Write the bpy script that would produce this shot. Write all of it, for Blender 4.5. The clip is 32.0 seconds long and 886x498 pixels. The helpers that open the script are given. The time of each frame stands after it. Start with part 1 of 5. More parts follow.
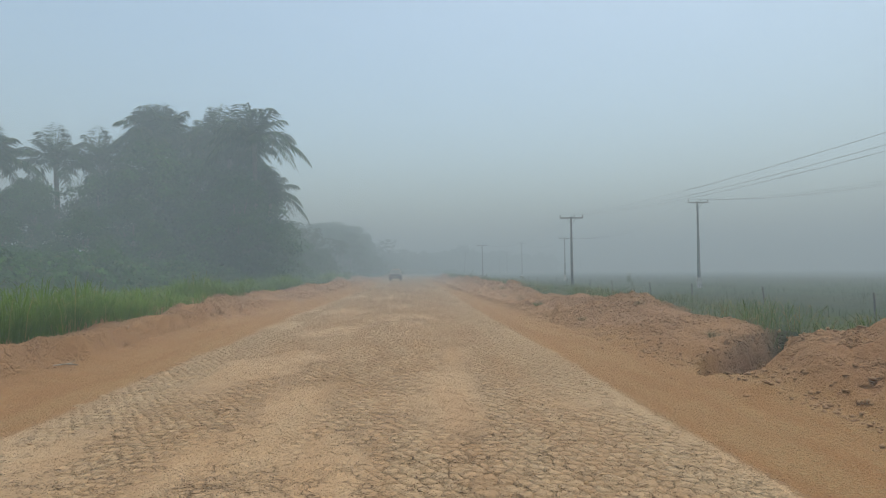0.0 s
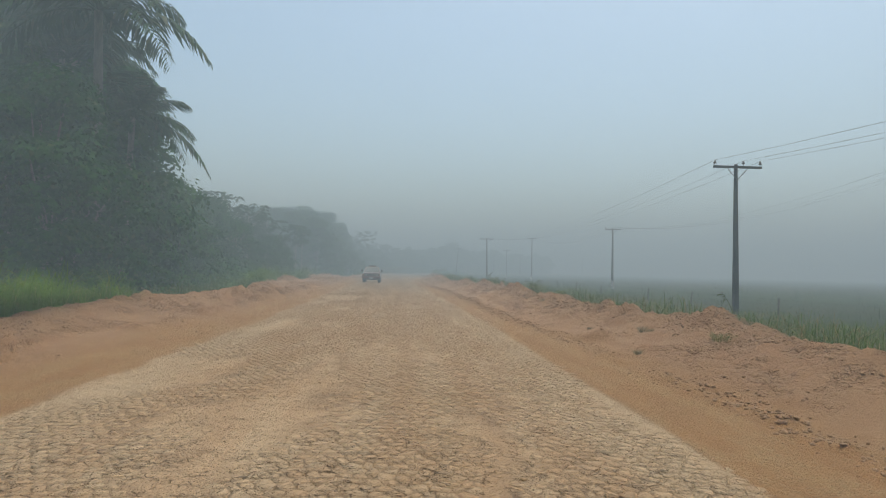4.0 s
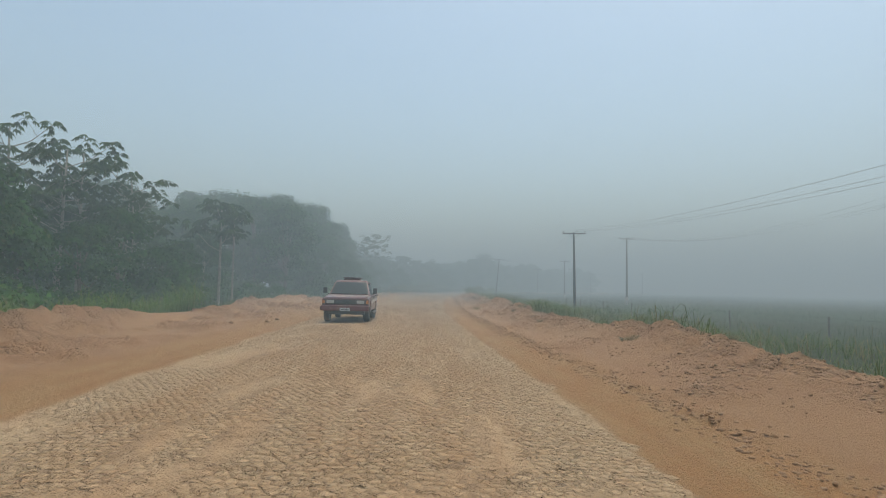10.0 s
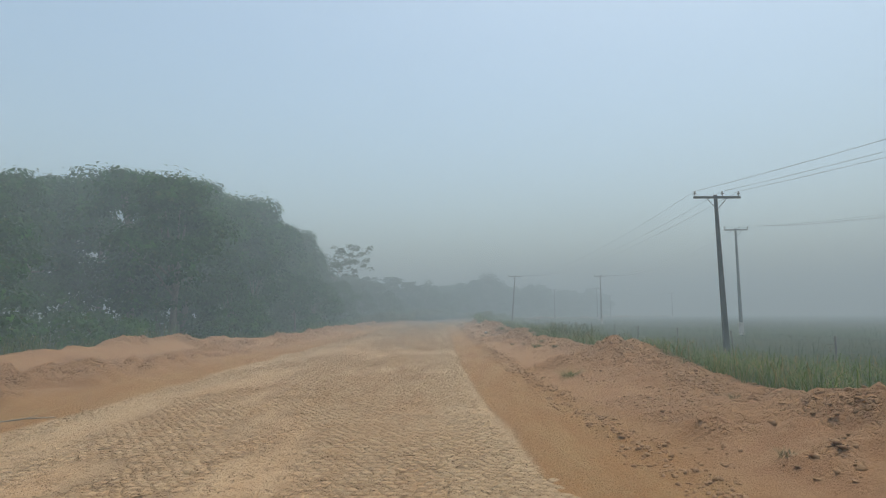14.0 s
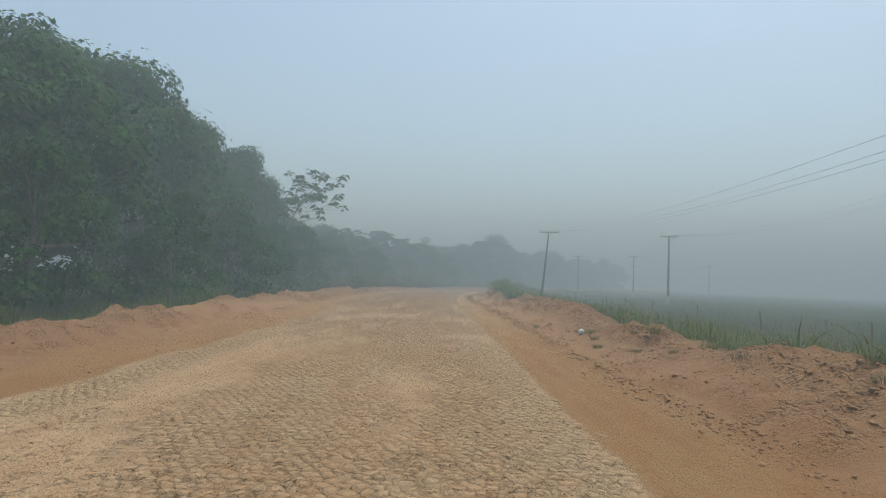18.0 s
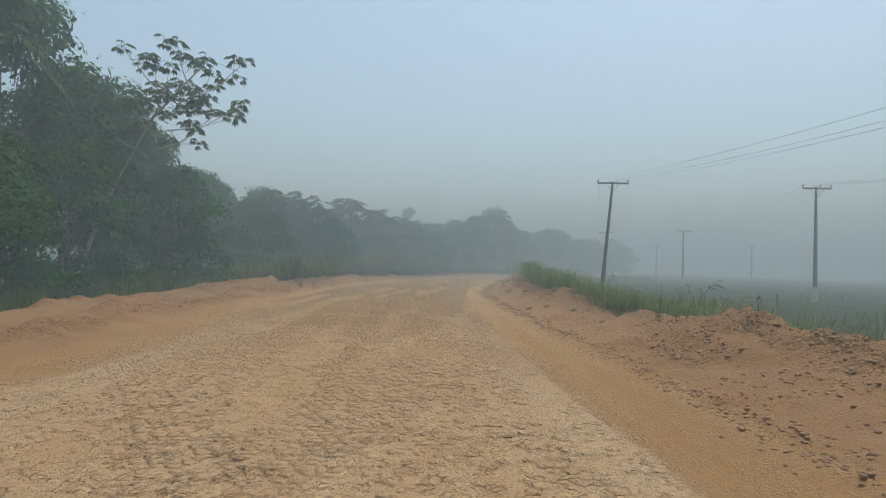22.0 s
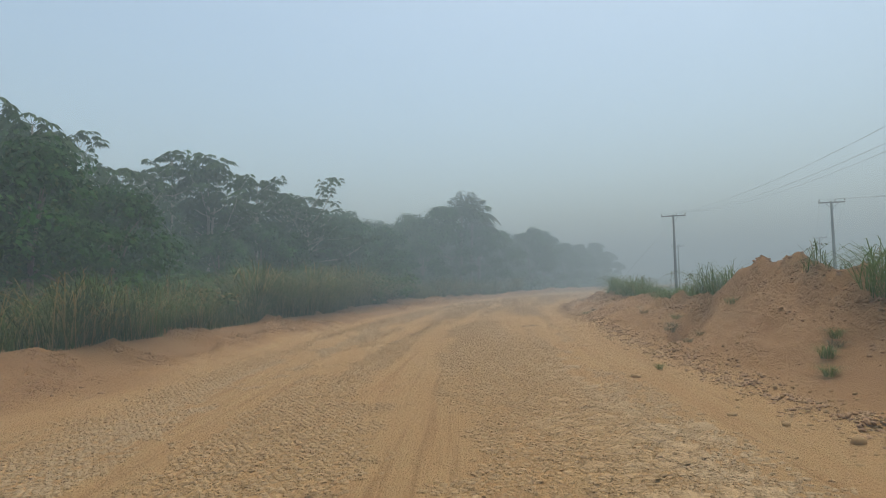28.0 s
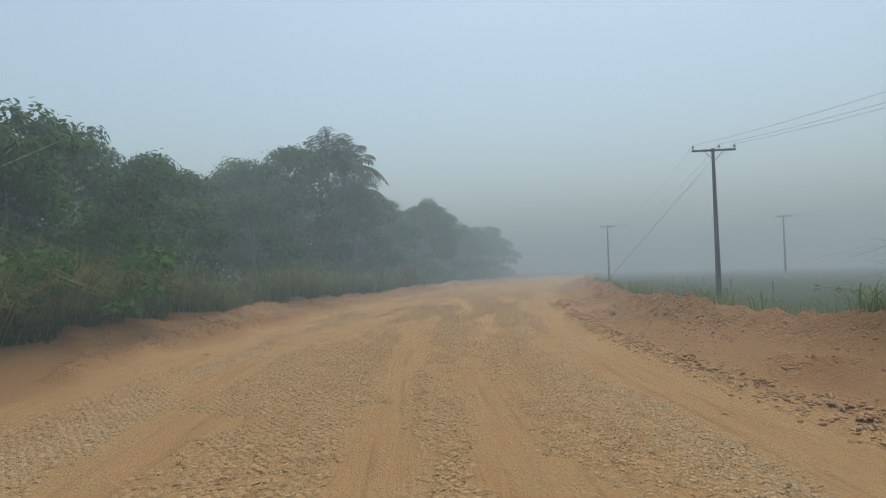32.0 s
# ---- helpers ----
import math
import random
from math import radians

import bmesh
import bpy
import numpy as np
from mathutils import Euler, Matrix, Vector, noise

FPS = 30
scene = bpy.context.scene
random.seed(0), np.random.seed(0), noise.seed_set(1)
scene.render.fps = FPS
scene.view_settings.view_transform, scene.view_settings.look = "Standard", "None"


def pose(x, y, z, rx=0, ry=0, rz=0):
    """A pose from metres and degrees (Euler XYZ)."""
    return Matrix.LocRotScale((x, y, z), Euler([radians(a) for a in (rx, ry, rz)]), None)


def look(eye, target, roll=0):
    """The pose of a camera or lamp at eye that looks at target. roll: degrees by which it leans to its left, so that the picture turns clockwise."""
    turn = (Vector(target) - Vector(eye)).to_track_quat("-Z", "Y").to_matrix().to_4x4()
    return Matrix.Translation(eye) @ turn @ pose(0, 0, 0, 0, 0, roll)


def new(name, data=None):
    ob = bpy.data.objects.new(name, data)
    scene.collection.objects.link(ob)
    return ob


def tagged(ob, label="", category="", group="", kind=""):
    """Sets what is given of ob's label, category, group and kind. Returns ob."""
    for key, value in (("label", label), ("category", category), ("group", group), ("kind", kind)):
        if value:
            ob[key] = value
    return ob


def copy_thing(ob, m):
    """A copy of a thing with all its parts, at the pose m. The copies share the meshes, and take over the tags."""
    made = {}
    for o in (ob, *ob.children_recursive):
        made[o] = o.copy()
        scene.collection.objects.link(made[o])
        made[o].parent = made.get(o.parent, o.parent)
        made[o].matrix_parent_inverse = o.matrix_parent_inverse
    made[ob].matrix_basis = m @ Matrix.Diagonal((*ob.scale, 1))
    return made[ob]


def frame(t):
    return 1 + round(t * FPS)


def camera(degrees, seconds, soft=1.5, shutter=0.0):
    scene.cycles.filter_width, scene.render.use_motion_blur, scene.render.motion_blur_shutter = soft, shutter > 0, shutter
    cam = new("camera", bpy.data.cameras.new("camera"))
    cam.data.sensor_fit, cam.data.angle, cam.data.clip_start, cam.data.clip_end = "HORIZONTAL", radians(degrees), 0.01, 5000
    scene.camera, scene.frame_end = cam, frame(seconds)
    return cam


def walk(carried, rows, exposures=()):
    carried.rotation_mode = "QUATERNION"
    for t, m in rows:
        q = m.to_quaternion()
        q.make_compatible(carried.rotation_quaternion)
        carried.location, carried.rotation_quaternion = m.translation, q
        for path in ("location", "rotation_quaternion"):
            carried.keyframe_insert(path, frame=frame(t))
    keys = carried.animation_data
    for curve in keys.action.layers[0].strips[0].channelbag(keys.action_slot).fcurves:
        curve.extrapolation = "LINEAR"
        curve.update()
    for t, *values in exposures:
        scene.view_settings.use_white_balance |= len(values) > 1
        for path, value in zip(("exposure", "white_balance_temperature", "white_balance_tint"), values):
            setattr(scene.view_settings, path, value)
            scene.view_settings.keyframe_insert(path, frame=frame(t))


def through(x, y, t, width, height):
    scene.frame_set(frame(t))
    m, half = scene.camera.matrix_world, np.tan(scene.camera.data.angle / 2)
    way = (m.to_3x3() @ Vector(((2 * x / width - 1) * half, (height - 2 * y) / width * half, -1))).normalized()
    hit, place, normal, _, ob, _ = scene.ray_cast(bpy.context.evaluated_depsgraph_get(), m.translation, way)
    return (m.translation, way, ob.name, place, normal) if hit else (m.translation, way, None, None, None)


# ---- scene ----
# seconds, place in metres, yaw, pitch and roll in degrees
PATH = [
    (0.0, 6.46, 3.72, 1.500, 0.45, 2.09, -0.49),
    (0.5, 6.20, 6.98, 1.476, 0.19, 1.60, -0.09),
    (1.0, 5.91, 10.31, 1.478, 0.06, 1.57, 0.39),
    (1.5, 5.64, 13.69, 1.505, 0.10, 1.83, 0.93),
    (2.0, 5.42, 17.06, 1.519, -0.26, 1.71, 1.32),
    (2.5, 5.25, 20.37, 1.523, -0.86, 1.64, 1.50),
    (3.0, 5.07, 23.77, 1.515, -1.29, 1.82, 1.22),
    (3.5, 4.89, 27.19, 1.505, -1.68, 2.11, 1.16),
    (5.5, 4.27, 40.69, 1.513, 2.36, 1.70, 0.90),
    (6.0, 4.13, 44.02, 1.511, 2.75, 2.16, 0.91),
    (6.5, 4.01, 47.22, 1.497, 2.65, 2.98, 1.06),
    (7.0, 3.86, 50.44, 1.493, 1.72, 3.74, 0.73),
    (7.5, 3.67, 53.60, 1.497, 0.81, 4.02, 0.35),
    (8.0, 3.49, 56.77, 1.509, -0.24, 3.97, 0.03),
    (8.5, 3.31, 59.92, 1.510, -0.77, 3.67, 0.36),
    (9.0, 3.11, 63.09, 1.501, -0.49, 3.34, 0.78),
    (9.5, 2.92, 66.31, 1.497, 0.22, 3.26, 0.92),
    (10.0, 2.77, 69.59, 1.494, 0.88, 3.74, 1.03),
    (10.5, 2.63, 72.89, 1.487, 1.24, 4.46, 1.00),
    (11.0, 2.50, 76.14, 1.475, 1.45, 4.65, 0.94),
    (11.5, 2.36, 79.44, 1.487, 1.76, 4.76, 0.61),
    (12.0, 2.25, 82.75, 1.513, 2.73, 4.90, 0.61),
    (12.5, 2.18, 85.99, 1.527, 3.31, 5.03, 0.30),
    (13.0, 2.11, 89.28, 1.533, 2.57, 5.36, -0.47),
    (13.5, 1.97, 92.53, 1.520, 1.64, 5.89, -0.75),
    (14.0, 1.77, 95.79, 1.499, 0.40, 6.27, -0.35),
    (14.5, 1.56, 99.05, 1.464, -0.64, 6.09, 0.50),
    (16.5, 0.85, 112.00, 1.491, -3.99, 3.49, 0.57),
    (17.0, 0.67, 115.18, 1.503, -3.49, 3.44, 1.01),
    (17.5, 0.51, 118.33, 1.515, -1.34, 3.42, 2.24),
    (18.0, 0.38, 121.47, 1.523, -0.21, 3.02, 2.11),
    (18.5, 0.26, 124.69, 1.503, -0.03, 2.76, 1.64),
    (19.0, 0.17, 127.94, 1.488, -0.30, 3.07, 1.59),
    (19.5, 0.14, 131.18, 1.500, -1.06, 3.39, 1.62),
    (20.0, 0.13, 134.30, 1.485, -1.73, 2.95, 1.84),
    (20.5, 0.08, 137.51, 1.482, -1.93, 2.17, 2.24),
    (21.0, 0.01, 140.74, 1.481, -1.62, 1.62, 2.54),
    (21.5, -0.05, 144.02, 1.490, -1.29, 1.67, 2.37),
    (22.0, -0.12, 147.39, 1.499, -1.80, 1.59, 1.59),
    (22.5, -0.19, 150.80, 1.505, -3.23, 1.55, 0.37),
    (23.0, -0.27, 154.22, 1.505, -4.43, 2.18, -0.66),
    (23.5, -0.39, 157.50, 1.500, -4.46, 3.04, -0.60),
    (24.0, -0.51, 160.68, 1.496, -4.00, 4.19, -0.50),
    (24.5, -0.63, 163.78, 1.498, -3.57, 4.78, -0.44),
    (25.0, -0.75, 166.86, 1.507, -3.87, 4.88, -0.79),
    (25.5, -0.85, 169.94, 1.523, -4.17, 5.03, -1.35),
    (27.5, -0.37, 182.34, 1.511, -5.62, 3.84, -1.00),
    (28.0, -0.11, 185.67, 1.501, -7.67, 3.42, -1.21),
    (28.5, 0.19, 189.03, 1.492, -9.94, 2.49, -1.15),
    (29.0, 0.56, 192.40, 1.488, -11.55, 2.37, -1.18),
    (29.5, 1.02, 195.73, 1.491, -12.79, 2.38, -1.33),
    (30.0, 1.59, 198.93, 1.499, -13.64, 2.68, -1.60),
    (30.5, 2.29, 202.15, 1.509, -14.85, 2.99, -2.28),
    (31.0, 3.08, 205.33, 1.513, -16.97, 2.60, -2.52),
    (31.5, 3.93, 208.43, 1.503, -18.80, 1.98, -1.97),
    (32.0, 4.77, 211.56, 1.497, -19.74, 2.32, -1.45),
]
LENS = 73.29
EXPOSURE, KELVIN, TINT = 0.39, 7000.0, -1.6
SKY_STRENGTH = 0.188
SUN_STRENGTH = 1.65
FOG_DENSITY, FOG_TOP, FOG_COLOUR = 0.0090, 26.0, (0.80, 0.94, 1.0, 1)
HAZE_DENSITY, HAZE_COLOUR = 0.0031, (0.08, 0.36, 0.48, 1)


def aim(x, y, z, yaw, pitch, roll):
    a, p = radians(yaw), radians(pitch)
    way = Vector((-math.sin(a) * math.cos(p), math.cos(a) * math.cos(p), math.sin(p)))
    eye = Vector((x, y, z))
    return look(eye, eye + way, roll)


cam = camera(LENS, 32.0, soft=1.1)
walk(cam, [(t, aim(*row)) for t, *row in PATH], exposures=[(0.0, EXPOSURE, KELVIN, TINT), (32.0, EXPOSURE, KELVIN, TINT)])

# ---- light: a hazy early morning under thin fog ----
SUN_UP, SUN_AZ = 74.0, 40.0
world = bpy.data.worlds.new("foggy_sky")
scene.world = world
world.use_nodes = True
nt = world.node_tree
nt.nodes.clear()
out = nt.nodes.new("ShaderNodeOutputWorld")
bg = nt.nodes.new("ShaderNodeBackground")
sky = nt.nodes.new("ShaderNodeTexSky")
sky.sky_type = "NISHITA"
sky.sun_disc = False
sky.sun_elevation, sky.sun_rotation = radians(SUN_UP), radians(SUN_AZ)
sky.air_density, sky.dust_density, sky.ozone_density = 1.0, 2.8, 1.0
bg.inputs["Strength"].default_value = SKY_STRENGTH
nt.links.new(sky.outputs[0], bg.inputs["Color"])
nt.links.new(bg.outputs[0], out.inputs["Surface"])

sun_data = bpy.data.lights.new("sun", "SUN")
sun_data.energy, sun_data.angle, sun_data.color = SUN_STRENGTH, radians(40), (1.0, 0.98, 0.95)
sun = new("sun", sun_data)
sun.matrix_world = look((0, 0, 100), Vector((0, 0, 100)) - Vector((math.sin(radians(SUN_AZ)) * math.cos(radians(SUN_UP)), math.cos(radians(SUN_AZ)) * math.cos(radians(SUN_UP)), math.sin(radians(SUN_UP)))))


# ---- small builders ----
def mesh_from(name, verts, faces, mats, smooth=False, mat_ids=None):
    me = bpy.data.meshes.new(name)
    verts = np.asarray(verts, np.float32)
    faces = np.asarray(faces, np.int32)
    n, k = faces.shape
    me.vertices.add(len(verts))
    me.vertices.foreach_set("co", verts.ravel())
    me.loops.add(n * k)
    me.loops.foreach_set("vertex_index", faces.ravel())
    me.polygons.add(n)
    me.polygons.foreach_set("loop_start", np.arange(0, n * k, k, dtype=np.int32))
    me.polygons.foreach_set("loop_total", np.full(n, k, np.int32))
    if smooth:
        me.polygons.foreach_set("use_smooth", np.ones(n, bool))
    for m in mats:
        me.materials.append(m)
    if mat_ids is not None:
        me.polygons.foreach_set("material_index", np.asarray(mat_ids, np.int32))
    me.update(calc_edges=True)
    me.validate()
    return me


def thing(name, label, category, m=None, group="", kind=""):
    ob = new(name)
    ob.empty_display_size = 0.2
    if m is not None:
        ob.matrix_world = m
    return tagged(ob, label, category, group, kind)


def part(name, source, material, parent, label="", smooth=False):
    """Links a bmesh or a mesh as one object under a thing or a part."""
    if isinstance(source, bmesh.types.BMesh):
        me = bpy.data.meshes.new(name)
        for f in source.faces:
            f.smooth = smooth
        source.to_mesh(me)
        source.free()
        me.materials.append(material)
    else:
        me = source
    ob = new(name, me)
    ob.parent = parent
    return tagged(ob, label)


def box(sx, sy, sz, at=(0, 0, 0), bevel=0.0, rot=None):
    bm = bmesh.new()
    m = Matrix.Translation(at) @ (rot or Matrix()) @ Matrix.Diagonal((sx, sy, sz, 1))
    bmesh.ops.create_cube(bm, size=1, matrix=m)
    if bevel:
        bmesh.ops.bevel(bm, geom=bm.edges[:], offset=bevel, segments=2, affect="EDGES", profile=0.6)
    return bm


def tube(points, radii, sides=8, caps=True):
    """A tapered round bar along points, as verts and quads."""
    pts = [Vector(p) for p in points]
    verts, faces = [], []
    ref = Vector((0, 0, 1))
    for i, p in enumerate(pts):
        way = (pts[min(i + 1, len(pts) - 1)] - pts[max(i - 1, 0)]).normalized()
        side = way.cross(ref if abs(way.z) < 0.9 else Vector((1, 0, 0))).normalized()
        up = side.cross(way)
        for k in range(sides):
            a = 2 * math.pi * k / sides
            verts.append(p + float(radii[i]) * (math.cos(a) * side + math.sin(a) * up))
    for i in range(len(pts) - 1):
        for k in range(sides):
            a, b = i * sides + k, i * sides + (k + 1) % sides
            faces.append((a, b, b + sides, a + sides))
    if caps:
        for base, tip in ((0, 0), (len(pts) - 1, 1)):
            c = len(verts)
            verts.append(pts[base])
            for k in range(0, sides, 2):
                o = base * sides
                faces.append((c, o + k, o + (k + 1) % sides, o + (k + 2) % sides))
    return [tuple(v) for v in verts], faces


def join(pieces):
    verts, faces = [], []
    for v, f in pieces:
        o = len(verts)
        verts += list(v)
        faces += [tuple(i + o for i in q) for q in f]
    return verts, faces


def tube_mesh(name, pieces, material, smooth=True):
    v, f = join(pieces)
    return mesh_from(name, v, f, [material], smooth)


# ---- noise on arrays ----
def lattice(ix, iy, seed):
    h = (ix.astype(np.int64) * 374761393 + iy.astype(np.int64) * 668265263 + seed * 974634777) & 0x7FFFFFFF
    h = ((h ^ (h >> 13)) * 1274126177) & 0x7FFFFFFF
    return ((h ^ (h >> 16)) & 0xFFFF) / 65535.0


def vnoise(x, y, seed=0):
    x, y = np.asarray(x, float), np.asarray(y, float)
    ix, iy = np.floor(x), np.floor(y)
    fx, fy = x - ix, y - iy
    fx, fy = fx * fx * (3 - 2 * fx), fy * fy * (3 - 2 * fy)
    a, b = lattice(ix, iy, seed), lattice(ix + 1, iy, seed)
    c, d = lattice(ix, iy + 1, seed), lattice(ix + 1, iy + 1, seed)
    return (a * (1 - fx) + b * fx) * (1 - fy) + (c * (1 - fx) + d * fx) * fy * 1.0


def fbm(x, y, octaves=4, seed=0):
    total, amp, norm = 0.0, 1.0, 0.0
    for o in range(octaves):
        total = total + amp * vnoise(x * 2**o + 17 * o, y * 2**o - 9 * o, seed + o)
        norm, amp = norm + amp, amp * 0.5
    return total / norm


def lumps(x, y, seed=0):
    """Rounded lumps, 0 at their feet to 1 at their tops, about one to a square metre."""
    ix, iy = np.floor(x), np.floor(y)
    best = np.full(np.shape(x), 9.0)
    for ox in (-1, 0, 1):
        for oy in (-1, 0, 1):
            cx, cy = ix + ox, iy + oy
            px, py = cx + 0.1 + 0.8 * lattice(cx, cy, seed), cy + 0.1 + 0.8 * lattice(cx, cy, seed + 7)
            size = 0.55 + 0.6 * lattice(cx, cy, seed + 13)
            best = np.minimum(best, np.hypot(x - px, y - py) / size)
    return np.clip(1 - best, 0, 1) ** 0.6


def step(a, b, v):
    k = np.clip((v - a) / (b - a), 0, 1)
    return k * k * (3 - 2 * k)


# ---- the road's line and the lie of the land ----
LINE_Y = [-40, 9, 28, 49, 63, 70, 96, 110, 135, 160, 172, 184, 195, 205, 215, 222, 230, 241, 253, 275, 300, 340]
LINE_X = [8.6, 5.6, 4.3, 3.25, 2.2, 1.75, -0.15, -0.95, -1.2, -1.4, -1.5, -1.0, 0.7, 2.9, 5.4, 7.6, 11.0, 16.5, 23.5, 38, 55, 83]
_yy = np.arange(-40, 340.5, 0.5)
_cc = np.interp(_yy, LINE_Y, LINE_X)
_k = np.exp(-0.5 * (np.arange(-24, 25) / 9.0) ** 2)
_cc = np.convolve(np.pad(_cc, 24, mode="reflect", reflect_type="odd"), _k / _k.sum(), "valid")
_hh = np.arctan(np.gradient(_cc, 0.5))


def line_x(y):
    return np.interp(y, _yy, _cc)


def across(x, y):
    """Metres to the right of the road's middle."""
    return (x - line_x(y)) * np.cos(np.interp(y, _yy, _hh))


def off_road(d, y):
    """The place d metres right of the road's middle at y."""
    return float(line_x(y) + d / np.cos(np.interp(y, _yy, _hh)))


TOE_R_Y, TOE_R = [0, 10, 30, 50, 70, 95, 110, 135, 150, 172, 189, 205, 220, 240], [4.7, 4.7, 4.6, 4.0, 4.3, 4.2, 4.4, 4.4, 4.5, 4.3, 4.5, 4.4, 4.3, 4.4]
TOE_L_Y, TOE_L = [0, 12, 19, 27, 40, 54, 60, 78, 90, 101, 113, 125, 135, 143, 160, 180, 185, 200, 222, 240], [4.6, 4.9, 5.1, 6.2, 6.6, 5.9, 4.9, 7.6, 7.9, 6.6, 9.5, 8.5, 4.6, 5.2, 6.2, 7.2, 5.5, 5.8, 6.0, 6.2]
# heaps of spoil, and gaps and washed-out holes: x, y, radius, height
HEAPS = [(12.0, 11.0, 1.6, 0.40), (13.7, 12.6, 1.3, 0.30), (11.0, 16.2, 1.4, 0.22), (10.3, 30.4, 1.1, 0.22), (10.9, 25.6, 1.3, 0.26), (11.9, 43.5, 1.5, 0.35), (9.9, 53.6, 1.5, 0.15), (8.6, 60.2, 1.6, 0.28), (7.9, 73.4, 1.3, 0.18),
         (9.7, 72.2, 1.5, 0.18), (6.4, 110.8, 1.2, 0.2), (5.9, 150.2, 1.7, 0.40), (6.9, 130.8, 1.4, 0.25), (9.1, 197.4, 1.75, 0.92), (10.8, 195.6, 1.8, 0.15), (8.0, 195.0, 1.5, 0.45), (9.4, 192.8, 1.8, 0.42), (8.0, 203.6, 1.3, 0.50), (9.8, 207.6, 1.4, 0.45), (7.9, 200.6, 1.0, 0.30)]
HOLES = [(7.6, 71.2, 0.5, -0.25)]

# washed-out gullies through the bank: from x, y to x, y, half width, depth
GULLIES = [(10.55, 12.2, 13.3, 15.8, 0.42, 1.9), (9.95, 26.7, 11.8, 29.8, 0.42, 1.7), (8.9, 56.4, 11.0, 60.0, 0.40, 0.8), (6.9, 198.0, 8.0, 199.4, 0.36, 0.7)]


def gully(x, y):
    """How deep the ground is washed out, in metres."""
    cut = 0.0 * x
    for x0, y0, x1, y1, w, deep in GULLIES:
        ux, uy = x1 - x0, y1 - y0
        t = np.clip(((x - x0) * ux + (y - y0) * uy) / (ux * ux + uy * uy), 0, 1)
        q = np.hypot(x - x0 - t * ux, y - y0 - t * uy) + 0.30 * (fbm(x / 0.5, y / 0.5, 2, 47) - 0.5)
        cut = np.maximum(cut, deep * (1 - 0.45 * t) * np.exp(-((np.abs(q) / w) ** 5)))
    return cut


def churned(right, left, x, y):
    """Where the banks are dug-over clods (1) and where they are trodden smooth (0)."""
    ridge = np.exp(-(((right - 2.7 - 1.2 * (vnoise(x / 5, y / 5, 37) - 0.5)) / 0.85) ** 2))
    patch = step(0.50, 0.66, fbm(x / 1.7, y / 1.7, 3, 39)) * step(0.1, 0.8, right) * (1 - step(3.4, 4.6, right))
    early = step(34, 24, y) * step(0.1, 0.6, right) * (1 - step(3.6, 4.8, right))
    wayside = left + np.interp(y, TOE_L_Y, TOE_L) - 4.9
    low = step(0.42, 0.56, fbm(x / 1.5, y / 1.5, 3, 43)) * step(-0.3, 0.6, wayside) * (1 - step(1.6, 2.8, left))
    low = np.maximum(low, step(30, 24, y) * np.exp(-(((left - 0.15) / 0.5) ** 2)))
    return np.clip(np.maximum(np.maximum(0.95 * ridge, 0.55 * patch), np.maximum(0.75 * early, 0.8 * low)), 0, 1)


